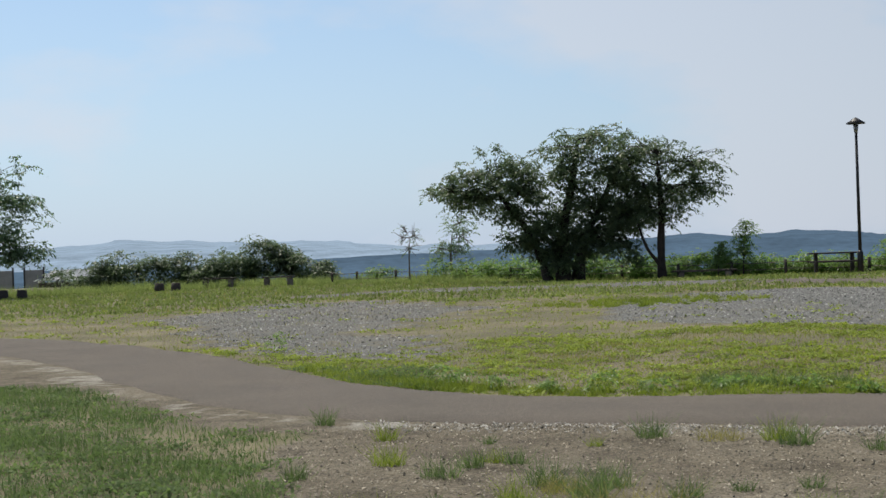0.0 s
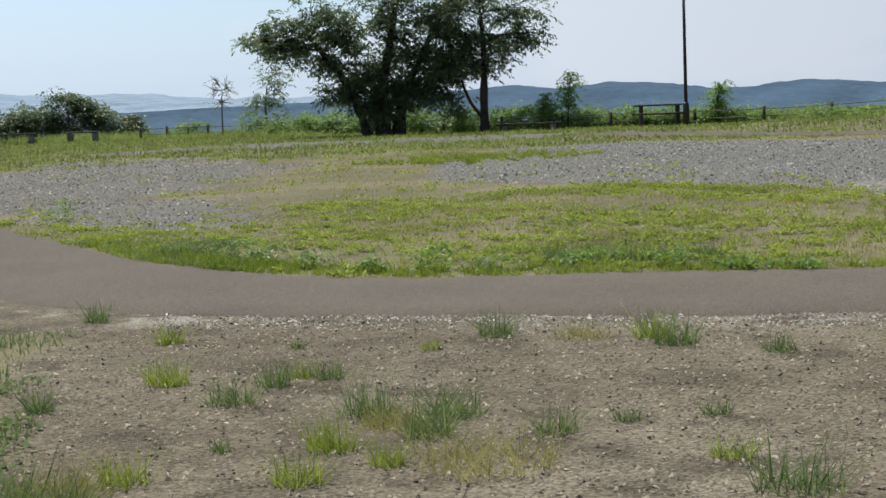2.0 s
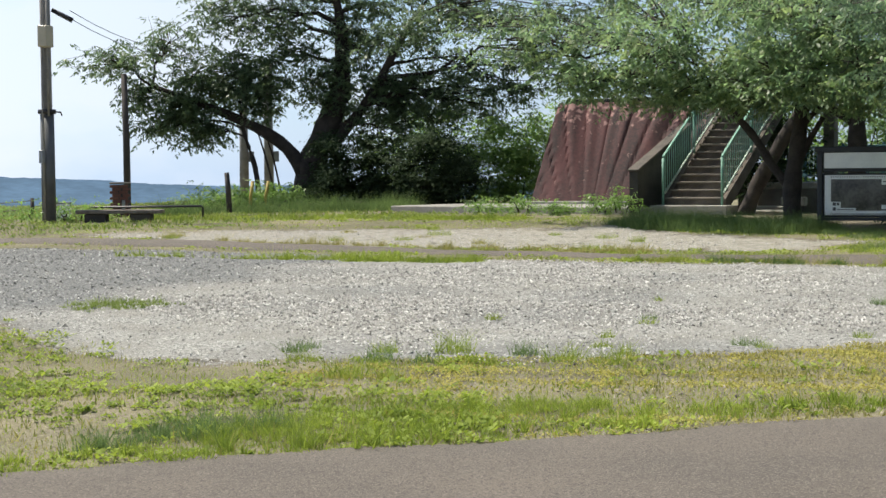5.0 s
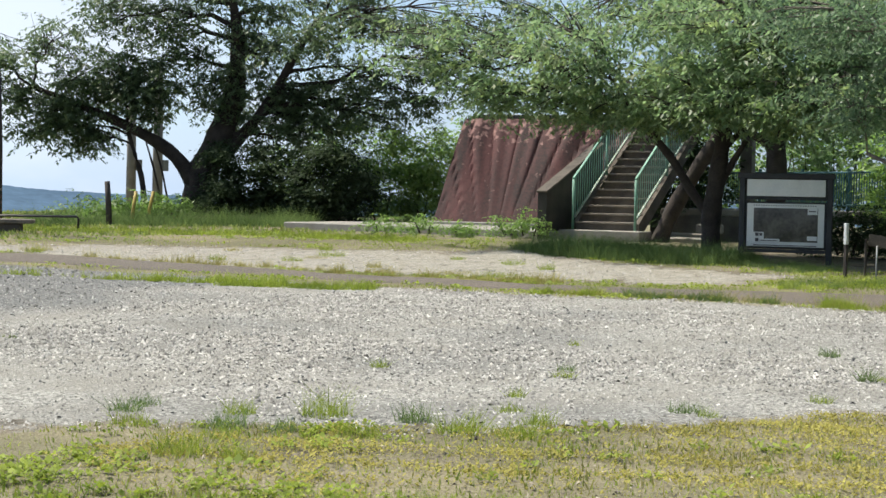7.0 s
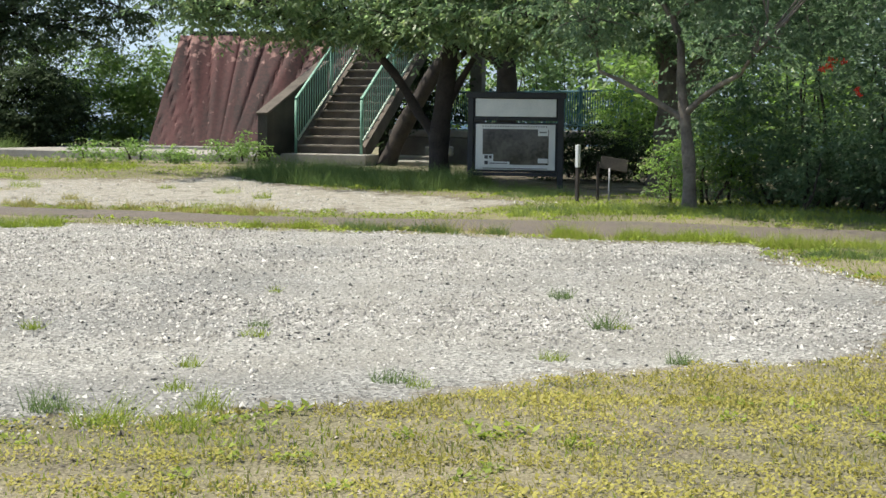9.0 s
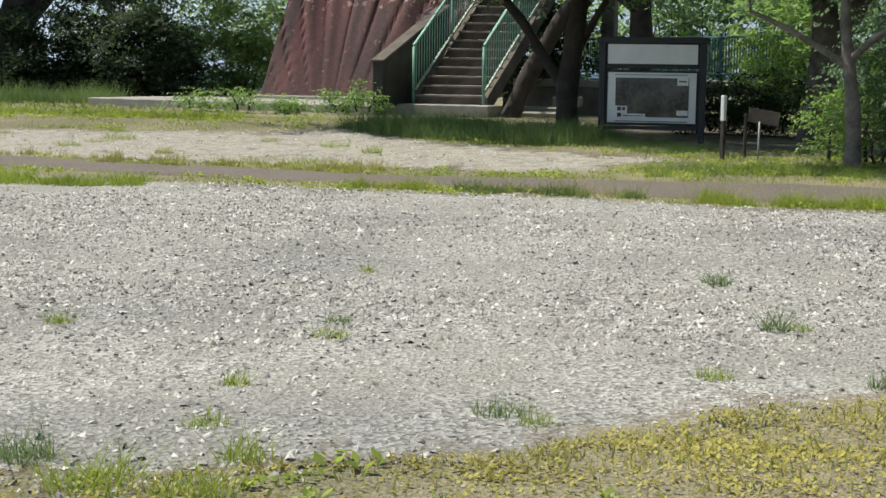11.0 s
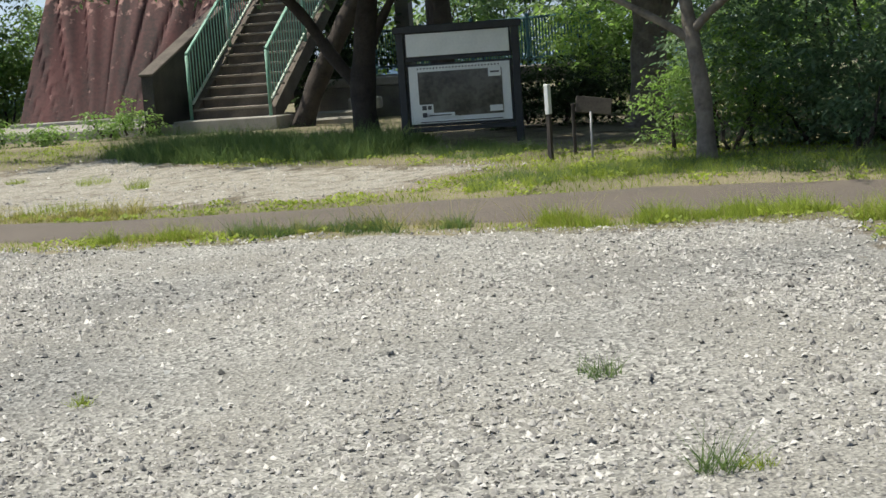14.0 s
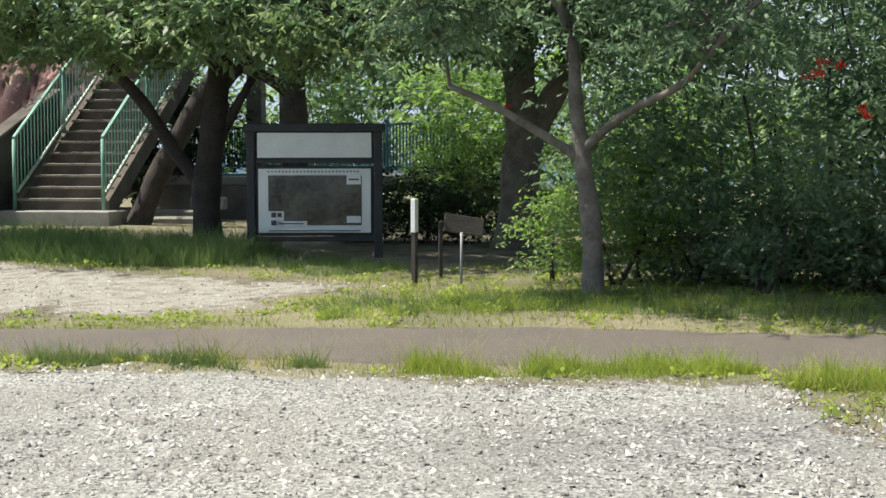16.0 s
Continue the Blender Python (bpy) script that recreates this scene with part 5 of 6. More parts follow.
# ---- trees and shrubs along the far edge ----
make_tree("cherry_tree", (6.4, 49.4, 0.0), "broad cherry tree on the hill edge", [
    [(0, 0, -.2, .2), (-.3, 0, .8, .16), (-.7, .1, 1.8, .13), (-1.4, .1, 2.8, .12), (-2.0, .1, 3.6, .06)],
    [(.5, 0, -.2, .3), (.5, .1, 1.2, .22), (.7, .1, 2.6, .14), (1.0, .1, 4.0, .12), (1.2, 0, 5.2, .05)],
    [(1.0, .2, -.2, .26), (1.3, .2, 1.4, .18), (2.0, .1, 2.8, .11), (2.6, 0, 4.2, .08)]],
    [(-3.0, 0, 3.7, 1.2, 1.2, .65), (-1.8, .1, 4.2, 1.2, 1.2, .7), (-.6, 0, 3.4, 1.2, 1.2, .8), (.6, .2, 4.9, 1.2, 1.2, .8), (1.8, 0, 5.2, 1.2, 1.2, .7), (2.6, .2, 4.3, 1.2, 1.2, .8), (1.2, -.2, 3.4, 1.3, 1.2, .8),
     (-1.6, .1, 2.7, 1.0, 1.0, .6), (-.4, 0, 1.9, 1.1, 1.0, .6), (2.4, .3, 2.6, 1.0, 1.0, .7), (.6, .4, 2.4, 1.3, 1.0, .9), (.4, -.3, 1.2, .8, .6, .6), (-3.5, 0, 3.4, .8, .8, .4), (-.9, 0, 1.5, .8, .7, .5), (1.8, .2, 1.7, .9, .7, .6), (-2.4, 0, 3.1, .9, .9, .5), (3.2, .2, 3.4, .9, .8, .6), (3.3, .2, 2.3, .8, .7, .6), (.8, 0, 4.1, 1.1, 1.0, .7), (-1.0, 0, 3.9, 1.0, .9, .6), (.2, -.5, 1.9, .9, .7, .6), (1.2, -.4, 1.7, .9, .7, .6), (2.2, -.2, 1.6, .9, .7, .6), (.5, -.3, .9, .8, .6, .5), (3.0, 0, 1.3, .8, .7, .5), (1.6, -.3, 2.7, 1.0, .8, .6)],
    52000, .135, M_LEAF_OLD, M_BARK, 31, .24, 22)
make_tree("cherry_tree", (10.4, 48.6, 0.0), "cherry tree with a straight dark trunk on the hill edge", [
    [(0, 0, -.2, .17), (0, 0, 1.2, .14), (.05, 0, 2.4, .12), (0, 0, 3.8, .07), (-.1, 0, 4.8, .03)],
    [(-.05, 0, .5, .07), (-.5, 0, 1.1, .06), (-.8, .1, 2.0, .04)]],
    [(-1.2, 0, 4.7, 1.1, 1.1, .65), (0, 0, 4.6, 1.1, 1.1, .7), (1.3, 0, 4.2, 1.0, 1.0, .6), (.8, 0, 3.2, 1.1, 1.0, .6), (-.6, .1, 3.4, 1.1, 1.0, .8), (1.6, 0, 3.4, .7, .7, .5), (0, 0, 2.5, .9, .8, .4), (-1.4, .1, 2.4, .8, .7, .6), (-1.6, .1, 4.1, .9, .8, .5)],
    16000, .13, M_LEAF_OLD, M_BARK, 32, .24, 20)
make_tree("tree", (-14.6, 51.0, 0.0), "leafy dark tree at the grass edge", [
    [(0, 0, -.2, .22), (.0, 0, 1.5, .18), (.1, 0, 3.0, .12), (0, 0, 4.6, .05)]],
    [(.3, 0, 4.5, 1.2, 1.2, .8), (1.0, 0, 3.6, 1.1, 1.1, .7), (-.9, 0, 4.0, 1.2, 1.2, .9), (.6, 0, 2.6, 1.1, 1.1, .7), (1.2, 0, 1.8, .8, .8, .4), (-1.0, 0, 2.4, 1.2, 1.2, .8)],
    11000, .15, M_LEAF_DARK, M_BARK, 33, .32, 14)
make_tree("bare_shrub", (1.2, 60.5, 0.0), "thin half-bare grey shrub", [[(0, 0, -.1, .05), (0, 0, 1.0, .03), (.05, 0, 1.9, .01)]],
          [(-.3, 0, 1.9, .4, .4, .5), (.3, 0, 2.0, .4, .4, .5), (0, 0, 1.4, .5, .4, .4), (-.2, 0, 2.3, .3, .3, .3)], 260, .09, M_LEAF, M_DRYTWIG, 34, .2, 22)
make_tree("bare_shrub", (3.1, 59.5, 0.0), "thin leafy shrub with bare grey tops", [[(0, 0, -.1, .07), (-.1, 0, 1.0, .05), (.0, 0, 2.0, .02)]],
          [(-.6, 0, 1.4, .5, .5, .5), (.5, 0, 1.8, .6, .5, .7), (.1, 0, 1.2, .8, .5, .6), (.4, 0, 2.5, .5, .4, .4)], 2400, .11, M_LEAF, M_DRYTWIG, 35, .25, 18)
make_bush("bush", (-6.0, 66, -.6), "rounded dark green bush beyond the meadow", [(-1.0, 0, 1.5, 1.3, 1, .9), (.4, 0, 1.9, 1.2, 1, .8), (1.6, 0, 1.5, 1.0, 1, .8), (2.9, 0, 1.0, .9, .8, .5), (-2.2, 0, 1.1, 1.0, .8, .6)], 20000, .17, M_LEAF_OLD, 41, .26, 20)
make_bush("hedge", (-10.5, 67, -.6), "long low green hedge beyond the meadow", row_lobes((-4.4, 0), (4.4, 0), 20, .9, 1.9, rng, .2), 26000, .16, M_LEAF_OLD, 42, .26, 14, category="hedge")
make_bush("bush", (.0, 61.5, -.2), "small bright green bush at the rope fence", [(0, 0, .5, .6, .5, .4), (-.7, 0, .3, .5, .4, .3)], 1800, .12, M_LEAF_LIGHT, 43, .2, 12)
edge = [(3.4, 58.0, 1.0), (5.2, 55.8, 1.2), (7.0, 53.8, 1.1), (8.8, 52.0, 1.3), (10.4, 50.4, 1.0), (12.0, 49.0, 1.1), (13.4, 47.6, .8), (14.8, 46.6, .75),
        (16.4, 46.0, .8), (18.2, 45.0, .65), (19.6, 43.4, .55), (20.3, 40.6, .45), (19.55, 33.1, .55), (26.2, 36.6, .5), (27.4, 36.6, .7)]
for k, (x, y, h) in enumerate(edge):
    make_bush("bush", (x, y, gz(x, y)), "wild green shrubs along the hill edge", row_lobes((-1.0, .6), (1.0, -.6), 6, .6, h * .85, rng), 4200 if h > .6 else 2200, .12 if h > .6 else .09, M_LEAF_LIGHT, 50 + k, .2, 14, group="edge shrubs")
for k, (x, y, h) in enumerate(((13.0, 46.9, 1.9), (17.6, 44.8, 1.3), (12.2, 47.4, 1.2))):
    make_tree("sapling", (x, y, gz(x, y)), "slender light green sapling leaning in the wind", [[(0, 0, -.1, .03), (.05, 0, h * .5, .02), (.15, 0, h, .008)]],
              [(.0, 0, h * .4, .25, .25, .3), (.08, 0, h * .65, .22, .22, .3), (.16, 0, h * .9, .16, .16, .25)], 2400, .085, M_LEAF_LIGHT, M_BARK, 80 + k, .16, 16)

# ---- grass and stones ----
def blades(x, y, height, width, rng, lean=0.45):
    """Three-cornered grass blades standing at places."""
    n = len(x)
    a = rng.uniform(0, 2 * np.pi, n)
    z = ground_z(x, y) - 0.01
    side = np.stack([np.cos(a), np.sin(a), np.zeros(n)], -1) * (width / 2)[:, None]
    foot = np.stack([x, y, z], -1)
    b = rng.uniform(0, 2 * np.pi, n)
    tilt = rng.uniform(0, lean, n) * height
    tip = foot + np.stack([np.cos(b) * tilt, np.sin(b) * tilt, height], -1)
    return np.stack([foot - side, foot + side, tip], 1).reshape(-1, 3)


def off_paths(x, y, slack=0.0):
    return (along(PATH_ONE, x, y) > 0.95 + slack) & (along(PATH_TWO, x, y) > 0.74 + slack)


def scatter(n, x0, x1, y0, y1, rng):
    return rng.uniform(x0, x1, n), rng.uniform(y0, y1, n)


def patchy(x, y, f, seed):
    return 0.5 + 0.25 * (np.sin(x * f + seed) * np.sin(y * f * 1.13 + 2 * seed) + np.sin(x * f * 2.3 + y * f * 1.7 + seed) + 0.6 * np.sin(x * f * 4.1 - y * f * 3.7))


def lawn(x, y):
    """The lawn on the near side of the first path."""
    return (x < 1.6) & (d_path_side(x, y) < 0)


def leaflets(x, y, size, rng):
    """Low broad leaves that lie almost flat, in the plant's own clumps."""
    n = len(x)
    a = rng.uniform(0, 2 * np.pi, n)
    foot = np.stack([x, y, ground_z(x, y) + rng.uniform(0, .05, n) * np.clip(patchy(x, y, 3.1, 4), .1, 1)], -1)
    up = rng.uniform(.1, .9, n)
    out = np.stack([np.cos(a), np.sin(a), up], -1) * size[:, None]
    side = np.stack([-np.sin(a), np.cos(a), np.zeros(n)], -1) * (size * .42)[:, None]
    return np.stack([foot, foot + out * .6 + side, foot + out * 1.1, foot + out * .6 - side], 1).reshape(-1, 3)


def clover(name, zones, mat, label, seed):
    rng = np.random.RandomState(seed)
    out = []
    for n, x0, x1, y0, y1, size, per, spread in zones:
        x, y = scatter(n // per, x0, x1, y0, y1, rng)
        g, s, grass = masks(x, y)
        keep = rng.rand(len(x)) < np.clip((grass - 0.25) * 1.6, 0, 1) * np.clip(patchy(x, y, .8, seed) * 1.5 - .1, .1, 1) * np.clip(patchy(x, y, 3.3, seed + 1) * 2.8 - .22, .18, 1) * np.where((x > 9.4) & (x < 19) & (y < 6.3), .09, 1)
        keep &= (mat is M_GRASS_DEEP) | ~lawn(x, y)
        x, y = np.repeat(x[keep], per), np.repeat(y[keep], per)
        m = len(x)
        r, a = spread * np.sqrt(rng.rand(m)), rng.uniform(0, 6.283, m)
        x, y = x + r * np.cos(a), y + r * np.sin(a)
        ok = off_paths(x, y)
        out.append(leaflets(x[ok], y[ok], size * rng.uniform(.5, 1.4, ok.sum()), rng))
    return tagged(bulk(name, np.concatenate(out), 4, mat), label, "grass", kind="stuff")


def turf(name, zones, mat, label, height, seed, dry=False, sel=None):
    rng = np.random.RandomState(seed)
    out = []
    for n, x0, x1, y0, y1, h, w in zones:
        x, y = scatter(n, x0, x1, y0, y1, rng)
        g, s, grass = masks(x, y)
        keep = (rng.rand(n) < np.clip((grass - 0.28) * 1.7, 0, 1) * (0.25 + 0.9 * np.clip(patchy(x, y, 1.3, seed), 0, 1))) & off_paths(x, y)
        keep &= (mat is M_GRASS_DEEP) | ~lawn(x, y)
        if sel is not None:
            keep &= sel(x, y, rng)
        x, y = x[keep], y[keep]
        m = len(x)
        out.append(blades(x, y, h * rng.uniform(.45, 1.5, m) * (.6 + .8 * np.clip(patchy(x, y, 2.1, seed + 3), 0, 1)), w * rng.uniform(.7, 1.4, m), rng, 0.8))
    return tagged(bulk(name, np.concatenate(out), 3, mat), label, "grass", kind="stuff")


def yellowish(x, y, rng):
    return rng.rand(len(x)) < np.clip(0.25 + 0.9 * (patchy(x, y, .45, 9) - .35) + 0.6 * np.exp(-((x - 13) / 3.5) ** 2 - ((y - 3.6) / 1.6) ** 2), .08, .9)


turf("grass", [(90000, -2, 14, 4, 14, .03, .011), (80000, -8, 26, 0, 30, .035, .016), (60000, 5.5, 12, -2, 2.5, .07, .008), (80000, 18, 28, 3, 24, .05, .008)],
     M_GRASS, "short bright green grass and weeds on the open ground", .06, 101)
turf("grass", [(90000, -16, 28, 28, 62, .08, .05)], M_GRASS_FAR, "green park grass beyond the gravel", .06, 107)
turf("grass", [(120000, -6, 1.6, -3, 9, .06, .008)], M_GRASS_DEEP, "cool green grass on the near side of the footpath", .06, 105)
clover("weeds", [(90000, -16, 28, 26, 62, .06, 16, .3)], M_GRASS_FAR, "low green weeds in the far grass", 109)
clover("weeds", [(170000, -6, 1.6, -3, 10, .026, 26, .13)], M_GRASS_DEEP, "cool green clover on the near side of the footpath", 106)
clover("weeds", [(330000, -2, 15, 3, 14, .025, 26, .07), (90000, -8, 26, 0, 30, .04, 24, .14), (50000, 18, 28, 3, 24, .035, 20, .13), (70000, 5.5, 12, -2, 2.6, .03, 26, .1)],
       M_GRASS, "low bright green clover and weeds in clumps on soil", 104)
turf("dry_grass", [(70000, 9, 19, 1.5, 6.6, .016, .007), (150000, 0, 18, 3, 14, .04, .011), (60000, -8, 26, 0, 30, .06, .015), (16000, -16, 28, 28, 62, .1, .04)],
     M_GRASS_DRY, "yellowed dry grass over the open ground", .06, 102, sel=yellowish)


def mossy(seed):
    """Low yellow-green cover in ragged patches between path and gravel."""
    rng = np.random.RandomState(seed)
    x, y = scatter(280000, 8.6, 19.5, 1.4, 7.0, rng)
    grass = masks(x, y)[2]
    cover = 1.5 * patchy(x, y, 1.1, 3) * patchy(x, y, 4.3, 6) + .35 * patchy(x, y, 13, 1) - .27 + .22 * np.clip((x - 11) / 4, -1, 1)
    keep = (rng.rand(len(x)) < np.clip(cover, .03, 1) * np.clip((grass - .2) * 1.8, 0, 1)) & off_paths(x, y)
    x, y = x[keep], y[keep]
    return tagged(bulk("moss", leaflets(x, y, rng.uniform(.008, .024, len(x)), rng), 4, M_MOSS), "low yellow-green mossy turf over brown soil", "moss", kind="stuff")


mossy(108)


def band(name, line, mat, label, n, lo, hi, h, w, seed, clump=False, gaps=0.0):
    """Taller grass along a line."""
    rng = np.random.RandomState(seed)
    p = np.array(spline(line, 6))
    k = rng.randint(0, len(p) - 1, n)
    t = rng.rand(n)[:, None]
    q = p[k] * (1 - t) + p[k + 1] * t
    d = p[k + 1] - p[k]
    nrm = np.stack([-d[:, 1], d[:, 0]], -1) / np.linalg.norm(d, axis=1)[:, None]
    along_s = (k + t[:, 0]) / (len(p) - 1)
    full = np.sqrt(np.clip(np.sin(np.pi * along_s), 0, 1)) if clump else np.ones(n)
    mid, off = (lo + hi) / 2, np.clip(rng.randn(n) * .45, -1, 1) * (hi - lo) / 2
    off = off if clump else rng.uniform(lo, hi, n) - mid
    q = q + nrm * (mid + off * full)[:, None]
    # blades gather in tufts, each of its own height and width
    tufts_n = max(8, n // 34)
    lone = rng.rand(n) < .22
    own = rng.randint(0, tufts_n, n)
    wide = h * rng.uniform(.25, 1.0, tufts_n)
    ra, rr = rng.uniform(0, 6.283, n), np.abs(rng.randn(n)) * wide[own] * .8
    q = np.where(lone[:, None], q, q[:tufts_n][own] + np.stack([np.cos(ra), np.sin(ra)], -1) * rr[:, None])
    tall = np.where(lone, .4, (.35 + 1.0 * rng.rand(tufts_n) ** 1.8)[own])
    x, y = q[:, 0], q[:, 1]
    keep = off_paths(x, y, -.06) & (patchy(x, y, 1.6, seed) > gaps)
    x, y = x[keep], y[keep]
    m = len(x)
    hh = h * (.6 + .4 * full[keep]) * rng.uniform(.35, 1.25, m) * 1.25 * tall[keep]
    return tagged(bulk(name, blades(x, y, hh, w * rng.uniform(.45, 1.0, m), rng, 1.3), 3, mat), label, "grass", kind="stuff")


band("grass_verge", [(-.1, 10.6), (1.0, 7.9), (2.0, 6.7), (4, 5.55), (6.5, 4.65), (8.8, 3.95), (11.5, 2.9)], M_GRASS, "bright weeds along the footpath edge", 26000, -.1, .45, .075, .012, 111)
band("grass_verge", [(7.2, 4.9), (7.8, 5.0), (8.5, 4.9), (9.1, 4.7), (9.7, 4.4)], M_GRASS, "lush long grass beside the footpath", 11000, -.5, .55, .085, .006, 112, True)
band("grass_verge", [(6.1, 2.0), (7.5, 1.2), (9.6, .2)], M_GRASS, "lush grass on the near side of the footpath", 12000, -.6, .35, .08, .007, 109, gaps=.2)
band("grass_verge", [(4.0, 6.35), (4.6, 6.2), (5.3, 6.0)], M_GRASS_DEEP, "lush green clump in the low weeds", 2600, -.3, .3, .12, .011, 110, True)
band("grass_verge", [(6.6, 5.2), (7.3, 5.25), (7.8, 5.1)], M_GRASS_DEEP, "dark long grass beside the footpath", 3000, -.3, .3, .14, .006, 113, True)
for k, (line, n, wide) in enumerate((([(19.5, 13.9), (19.7, 13.4), (19.95, 12.95)], 3500, .25), ([(20.0, 12.7), (20.3, 11.8), (20.65, 10.8)], 9000, .3), ([(20.75, 10.4), (21.2, 9.4), (21.75, 8.3)], 12000, .34), ([(21.2, 7.9), (22.0, 7.2), (22.6, 5.8)], 9000, .6), ([(20.6, 7.2), (21.3, 6.6), (22, 5.4)], 4000, .4))):
    band("grass_verge", line, (M_GRASS, M_GRASS_DEEP, M_GRASS, M_GRASS, M_GRASS_DEEP)[k], "long grass clump between gravel and footpath", n, -wide, wide, .12, .008, 130 + k, True, .3)
    band("seeding_grass", line, M_GRASS_DRY, "thin seeding stalks among the long grass", n // 9, -wide, wide, .2, .005, 170 + k, True, .35)
# deeper blade colour paints in the dappled shade before the hedge
band("grass_verge", [(23.2, 12.6), (24.2, 10.9), (24.6, 8.6), (25.4, 5)], M_GRASS_DEEP, "long shaded grass before the hedge", 26000, -.6, .9, .1, .008, 114, gaps=.3)
band("weeds", [(23.2, 12.6), (24.2, 10.9), (24.6, 8.6), (25.4, 5)], M_GRASS, "bright seeding grass before the hedge", 9000, -.8, .9, .13, .007, 124, gaps=.42)
# part of the cherry's shade is carried by the deep blade colour
band("grass_verge", [(27.2, 20.9), (26.7, 19.4), (26.7, 17.6), (27.0, 16.2)], M_GRASS_DEEP, "shaded long grass under the cherry tree", 46000, -.9, 1.2, .24, .013, 115)
band("grass_verge", [(27.1, 16.6), (26.9, 15.4), (26.6, 14.2)], M_GRASS_DEEP, "thin shaded grass before the board", 9000, -.7, .6, .11, .009, 125, gaps=.25)
# dark blades added over lit ground to colour it as shaded
band("grass_verge", [(29.4, 21.8), (29.0, 19.8), (28.9, 17.6)], M_GRASS_DEEP, "thin shaded grass by the stairs' foot", 9000, -.7, .7, .1, .009, 126, gaps=.25)
band("grass_verge", [(21.5, 32.2), (23.6, 29.2), (25.3, 26.2), (26.4, 23.8)], M_GRASS, "sunlit grass before the slab", 22000, -.8, .6, .09, .016, 116)
band("grass_verge", [(22.5, 34.2), (25.5, 33.6), (28, 33), (29, 31.5)], M_GRASS_DEEP, "tall grass round the posts", 18000, -.8, 1.0, .32, .018, 117)
band("meadow", [(-16, 56), (-8, 60), (-2, 62), (6, 55)], M_MEADOW, "tall meadow grass before the far bushes", 34000, -2.5, 2.5, .26, .04, 118)
band("grass_verge", [(17.2, 22.6), (18.6, 20), (20.2, 17.4), (21.2, 15.2)], M_GRASS_DRY, "yellowing grass along the overgrown path", 12000, -.1, .9, .12, .013, 119, gaps=.4)
band("grass_verge", [(10.0, 12.5), (10.7, 12.55), (11.3, 12.7)], M_GRASS_FAR, "thin yellowish grass patch on dark gravel", 2600, -.35, .35, .07, .012, 121)
band("grass_verge", [(4.8, 24.5), (6.2, 23.0), (7.8, 24.6)], M_GRASS, "bright green grass island in the gravel", 9000, -1.4, 1.2, .09, .022, 122)
band("grass_verge", [(16.6, 17.0), (17.3, 16.2), (18.1, 15.5)], M_GRASS, "bright green grass patch at the gravel edge", 7000, -.35, .35, .09, .012, 123)
band("grass_verge", [(14.5, 21), (16.3, 18.2), (17.4, 16.6)], M_GRASS, "green tufts at the gravel's far edge", 8000, -.3, .4, .13, .014, 120, gaps=.45)


def grass_tuft(x, y, h, spread, n, mat, seed, label="lone grass tuft on gravel"):
    rng = np.random.RandomState(seed)
    a, r = rng.uniform(0, 6.283, n), spread * np.sqrt(rng.rand(n))
    px, py = x + r * np.cos(a), y + r * np.sin(a)
    v = blades(px, py, h * rng.uniform(.3, 1.2, n), rng.uniform(.003, .0075, n), rng, 1.5)
    v -= (x, y, gz(x, y))
    ob = bulk("grass_tuft", v, 3, mat)
    ob.matrix_basis = pose(x, y, gz(x, y))
    return tagged(ob, label, "grass tuft", "grass tufts")


def plant_tufts(places, h, spread, n, mats, seed, label):
    rng = np.random.RandomState(seed)
    for k, (x, y, f) in enumerate(places):
        grass_tuft(x, y, h * f * rng.uniform(.85, 1.15), spread * f * rng.uniform(.8, 1.2), int(n * min(f, 1.6)), mats[k % len(mats)], seed + k, label)


# on the pale gravel and its near edge
plant_tufts([(12.78, 9.06, .8), (13.87, 8.03, .8), (12.44, 7.16, .8), (11.85, 6.62, .8), (12.84, 5.99, 1), (12.8, 5.75, .7), (11.61, 6.11, 1.1), (11.07, 6.69, 1.3), (10.8, 7.22, 1.9), (10.46, 6.51, 1.2),
             (10.05, 7.2, 1.3), (11.04, 6.22, 1.5), (11.21, 5.9, 1.3), (10.09, 8.21, .9), (9.47, 6.3, 1.1), (9.31, 6.58, 1.5), (14.6, 5.16, 1), (13.55, 7.74, .9), (15.37, 9.32, .6), (16.61, 7.38, 1.1), (15.62, 6.2, .7),
             (14.22, 5.85, .8), (9.85, 8.08, 1.1), (10.4, 7.6, 1.1), (9.6, 7.6, 1.2), (10.2, 6.9, 1), (9.8, 6.9, 1.1)], .1, .1, 130, (M_GRASS, M_GRASS_DEEP, M_GRASS), 200, "lone grass tuft on gravel")
plant_tufts([(15.52, 6.3, 1.7)], .1, .04, 70, (M_GRASS_DEEP,), 240, "tall thin grass tuft on gravel")
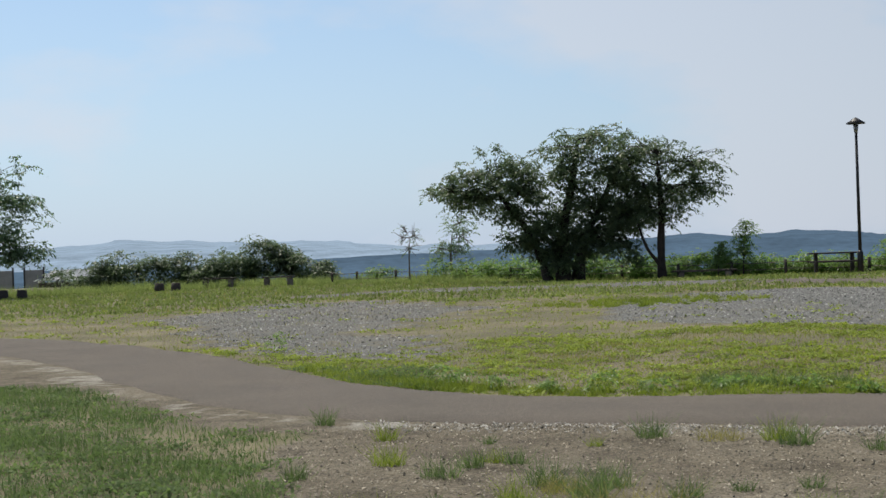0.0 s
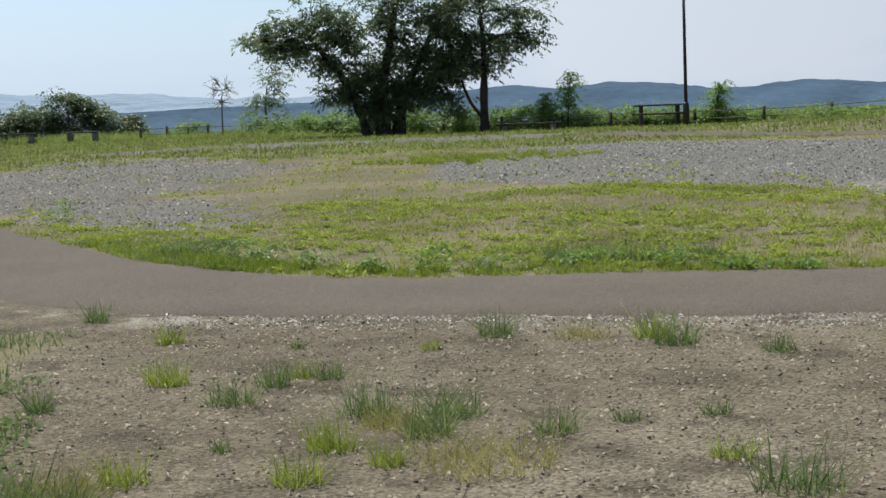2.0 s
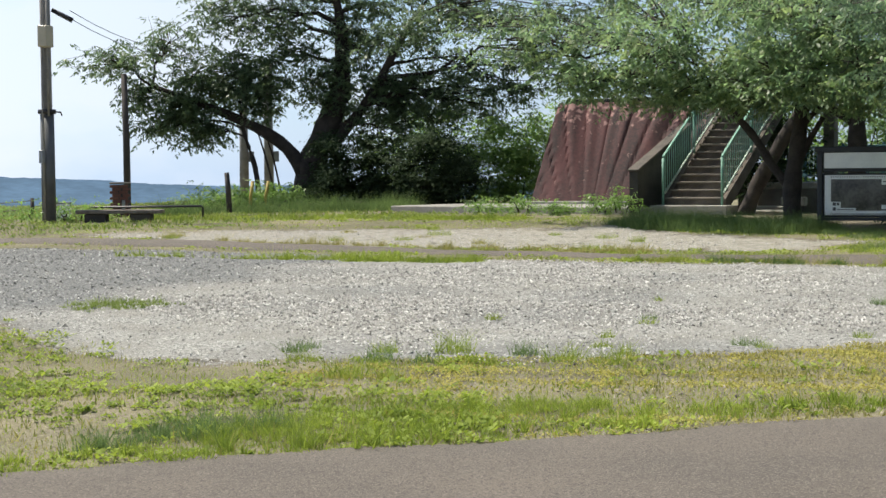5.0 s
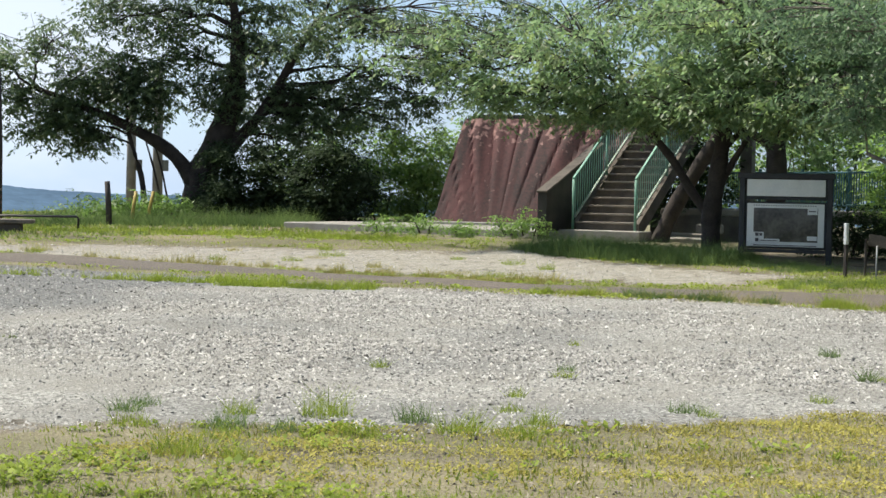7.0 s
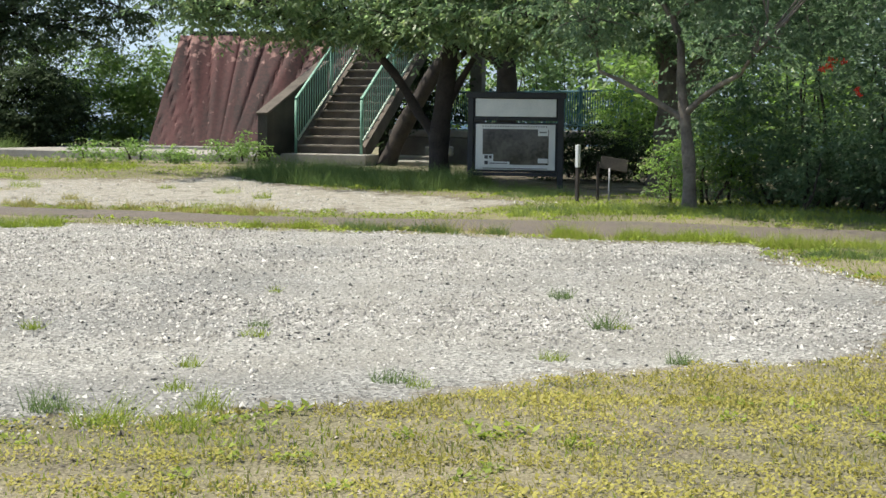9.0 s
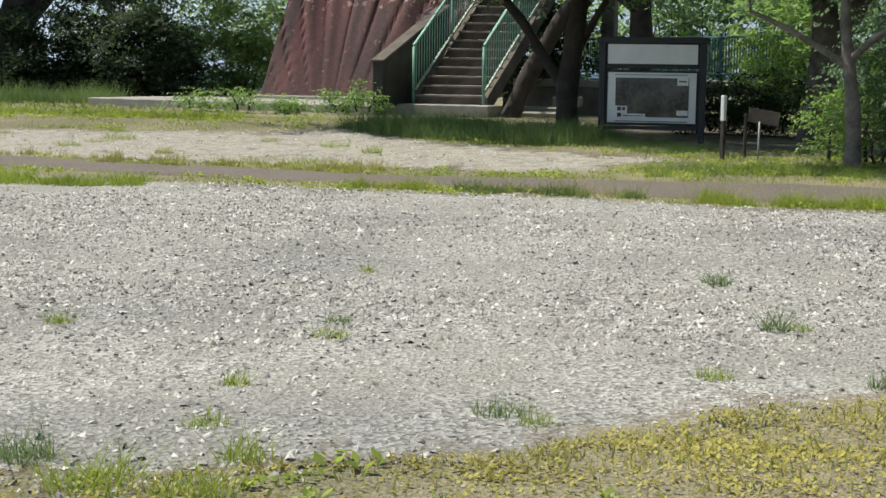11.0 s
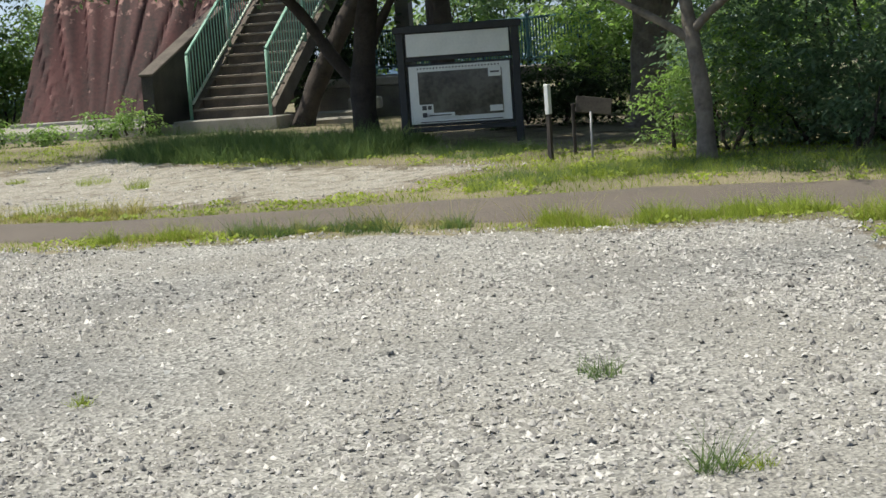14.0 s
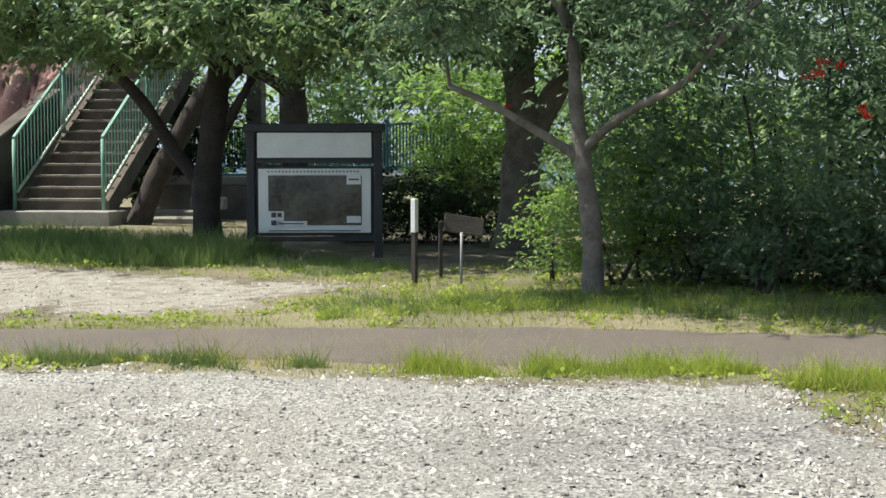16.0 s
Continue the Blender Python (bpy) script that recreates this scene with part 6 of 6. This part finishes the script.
# on the bare soil before the footpath
plant_tufts([(.7, 1.42, 1.2), (1.23, 1.98, 1.5), (1.54, 1.4, 1.4), (1.74, 1.82, 1.1), (1.88, 2.01, 1), (2.02, 1.94, 1), (2.12, 1.04, 1.5), (1.93, .35, 1.4), (2.32, .52, 1.6), (2.48, .89, 1.5), (1.77, -.17, 1.3), (2.83, .41, 1.1),
             (1.5, .41, .6), (1.16, -.01, 1.2), (.79, -.28, 1.6), (1.0, -.41, 1.5), (1.19, 3.37, 1.2), (.69, 4.4, 1.2), (3.02, 2.95, 1.4), (3.82, 2.6, 1.5), (3.88, 2.35, 1.6), (3.39, -.77, 1.8), (2.11, .02, 1.2),
             (.53, .51, 1.1), (3.52, .53, .8), (3.34, -.22, .9), (3.15, .54, .7), (4.3, 1.9, 1), (4.9, 1.7, 1.2), (5.97, 2.2, 1.2), (5.2, .9, .8), (2.6, 2.6, .7), (1.9, 2.9, .6), (4.4, .6, .7)], .12, .075, 110, (M_GRASS_DEEP, M_GRASS, M_GRASS_DEEP), 300, "sparse grass tuft on bare gravelly soil")
plant_tufts([(2.47, -.1, 1.8), (.95, -.15, 1.3), (2.2, .75, 1.2), (3.45, 2.75, 1.1)], .1, .14, 170, (M_GRASS_DRY,), 350, "yellowing grass tuft on bare gravelly soil")
# leafy weeds at the footpath's far edge
for k, (x, y, h) in enumerate(((1.66, 7.75, .24), (1.8, 7.45, .2), (2.2, 6.98, .2), (2.6, 6.5, .14), (3.04, 6.3, .2), (4.13, 5.9, .18), (4.39, 6.1, .2), (3.28, 7.4, .12), (5.61, 5.1, .14), (5.14, 5.25, .12), (-.47, 13.37, .3), (3.5, 6.1, .14), (4.8, 5.6, .14))):
    make_bush("weed", (x, y, gz(x, y)), "upright leafy green weed at the footpath edge", [(0, 0, h * .45, .07, .07, h * .4), (.06, -.05, h * .6, .05, .05, h * .35), (-.06, .05, h * .4, .05, .05, h * .3)], 210, .045, M_LEAF_LIGHT, 380 + k, .04, 8, group="path weeds", stems=False)


def stones(name, n, x0, x1, y0, y1, lo, hi, label, seed, test, mat=None, power=2.4):
    """Angular pebbles half sunk in the ground."""
    rng = np.random.RandomState(seed)
    x, y = scatter(n, x0, x1, y0, y1, rng)
    keep = test(x, y, rng) & off_paths(x, y)
    x, y = x[keep], y[keep]
    m = len(x)
    s = lo + (hi - lo) * rng.rand(m) ** power
    base = np.array([(1, 0, 0), (0, 1, 0), (-1, 0, 0), (0, -1, 0), (0, 0, 1.0)])
    v = base[None] * (0.6 + 0.7 * rng.rand(m, 5, 1)) + 0.34 * rng.randn(m, 5, 3)
    a = rng.uniform(0, 6.283, m)
    ca, sa = np.cos(a)[:, None], np.sin(a)[:, None]
    v = np.stack([v[..., 0] * ca - v[..., 1] * sa, v[..., 0] * sa + v[..., 1] * ca, v[..., 2] * .95], -1) * s[:, None, None]
    v += np.stack([x, y, ground_z(x, y) + s * .1], -1)[:, None]
    f = np.array([(0, 1, 4), (1, 2, 4), (2, 3, 4), (3, 0, 4)])
    faces = (f[None] + 5 * np.arange(m)[:, None, None]).reshape(-1)
    me = bpy.data.meshes.new(name)
    me.vertices.add(m * 5)
    me.vertices.foreach_set("co", v.astype(np.float32).ravel())
    me.loops.add(len(faces))
    me.loops.foreach_set("vertex_index", faces.astype(np.int32))
    me.polygons.add(len(faces) // 3)
    me.polygons.foreach_set("loop_start", np.arange(0, len(faces), 3, dtype=np.int32))
    me.materials.append(mat or M_STONE)
    me.update(calc_edges=True)
    return tagged(new(name, me), label, "gravel", kind="stuff")


stones("gravel", 115000, 8.2, 22, 4, 18, .004, .0135, "loose angular pale grey gravel", 401, lambda x, y, r: (inside(GRAVEL, x, y) > -.15) & (r.rand(len(x)) > dark_gravel(x, y)) & (r.rand(len(x)) < .3 + .9 * patchy(x, y, .9, 2)))
stones("gravel", 90000, 10.5, 21.6, 4, 15, .007, .0205, "coarse loose grey stones lying in drifts", 406, lambda x, y, r: (inside(GRAVEL, x, y) > -.3) & (r.rand(len(x)) > 1.1 * dark_gravel(x, y)) & (r.rand(len(x)) < np.clip(1.5 * patchy(x, y, .55, 7) - .22, .04, 1)), power=2.2)
stones("gravel", 3600, 8.6, 19, 1.8, 6.8, .005, .016, "few pale pebbles in yellowed turf", 407, lambda x, y, r: (d_path_side(x, y) > 1) & (inside(GRAVEL, x, y) < 0), M_STONE_SOIL)
stones("gravel", 60000, -4, 18, 9, 31, .006, .026, "loose dark grey gravel", 402, lambda x, y, r: (masks(x, y)[0] > .52) & (r.rand(len(x)) < dark_gravel(x, y)), M_STONE_DARK)
stones("gravel", 60000, -1, 12, -3, 4.2, .003, .0125, "scattered pebbles on bare soil", 403, lambda x, y, r: (masks(x, y)[2] < .5), M_STONE_SOIL)
stones("gravel", 60000, 1, 11, 0, 4.8, .0035, .0135, "pale pebbles washed along the footpath edge", 404, lambda x, y, r: (np.abs(along(PATH_ONE, x, y) - 1.2) < .45 * r.rand(len(x))) & (d_path_side(x, y) < 0))
stones("gravel", 30000, 16, 27, 12, 28, .005, .02, "pebbles strewn over bare ground", 405, lambda x, y, r: (inside(BARE, x, y) > -.3) & (r.rand(len(x)) < .2 + .8 * patchy(x, y, 1.1, 5)))
for k in range(26):
    x, y = random.uniform(17.5, 24.5), random.uniform(13, 25)
    if inside(BARE, np.array(x), np.array(y)) > 0 and along(PATH_TWO, np.array(x), np.array(y)) > .95:
        grass_tuft(x, y, random.uniform(.06, .16), random.uniform(.12, .3), 200, (M_GRASS, M_GRASS_DRY)[k % 2], 500 + k, "thin grass tuft on bare ground")
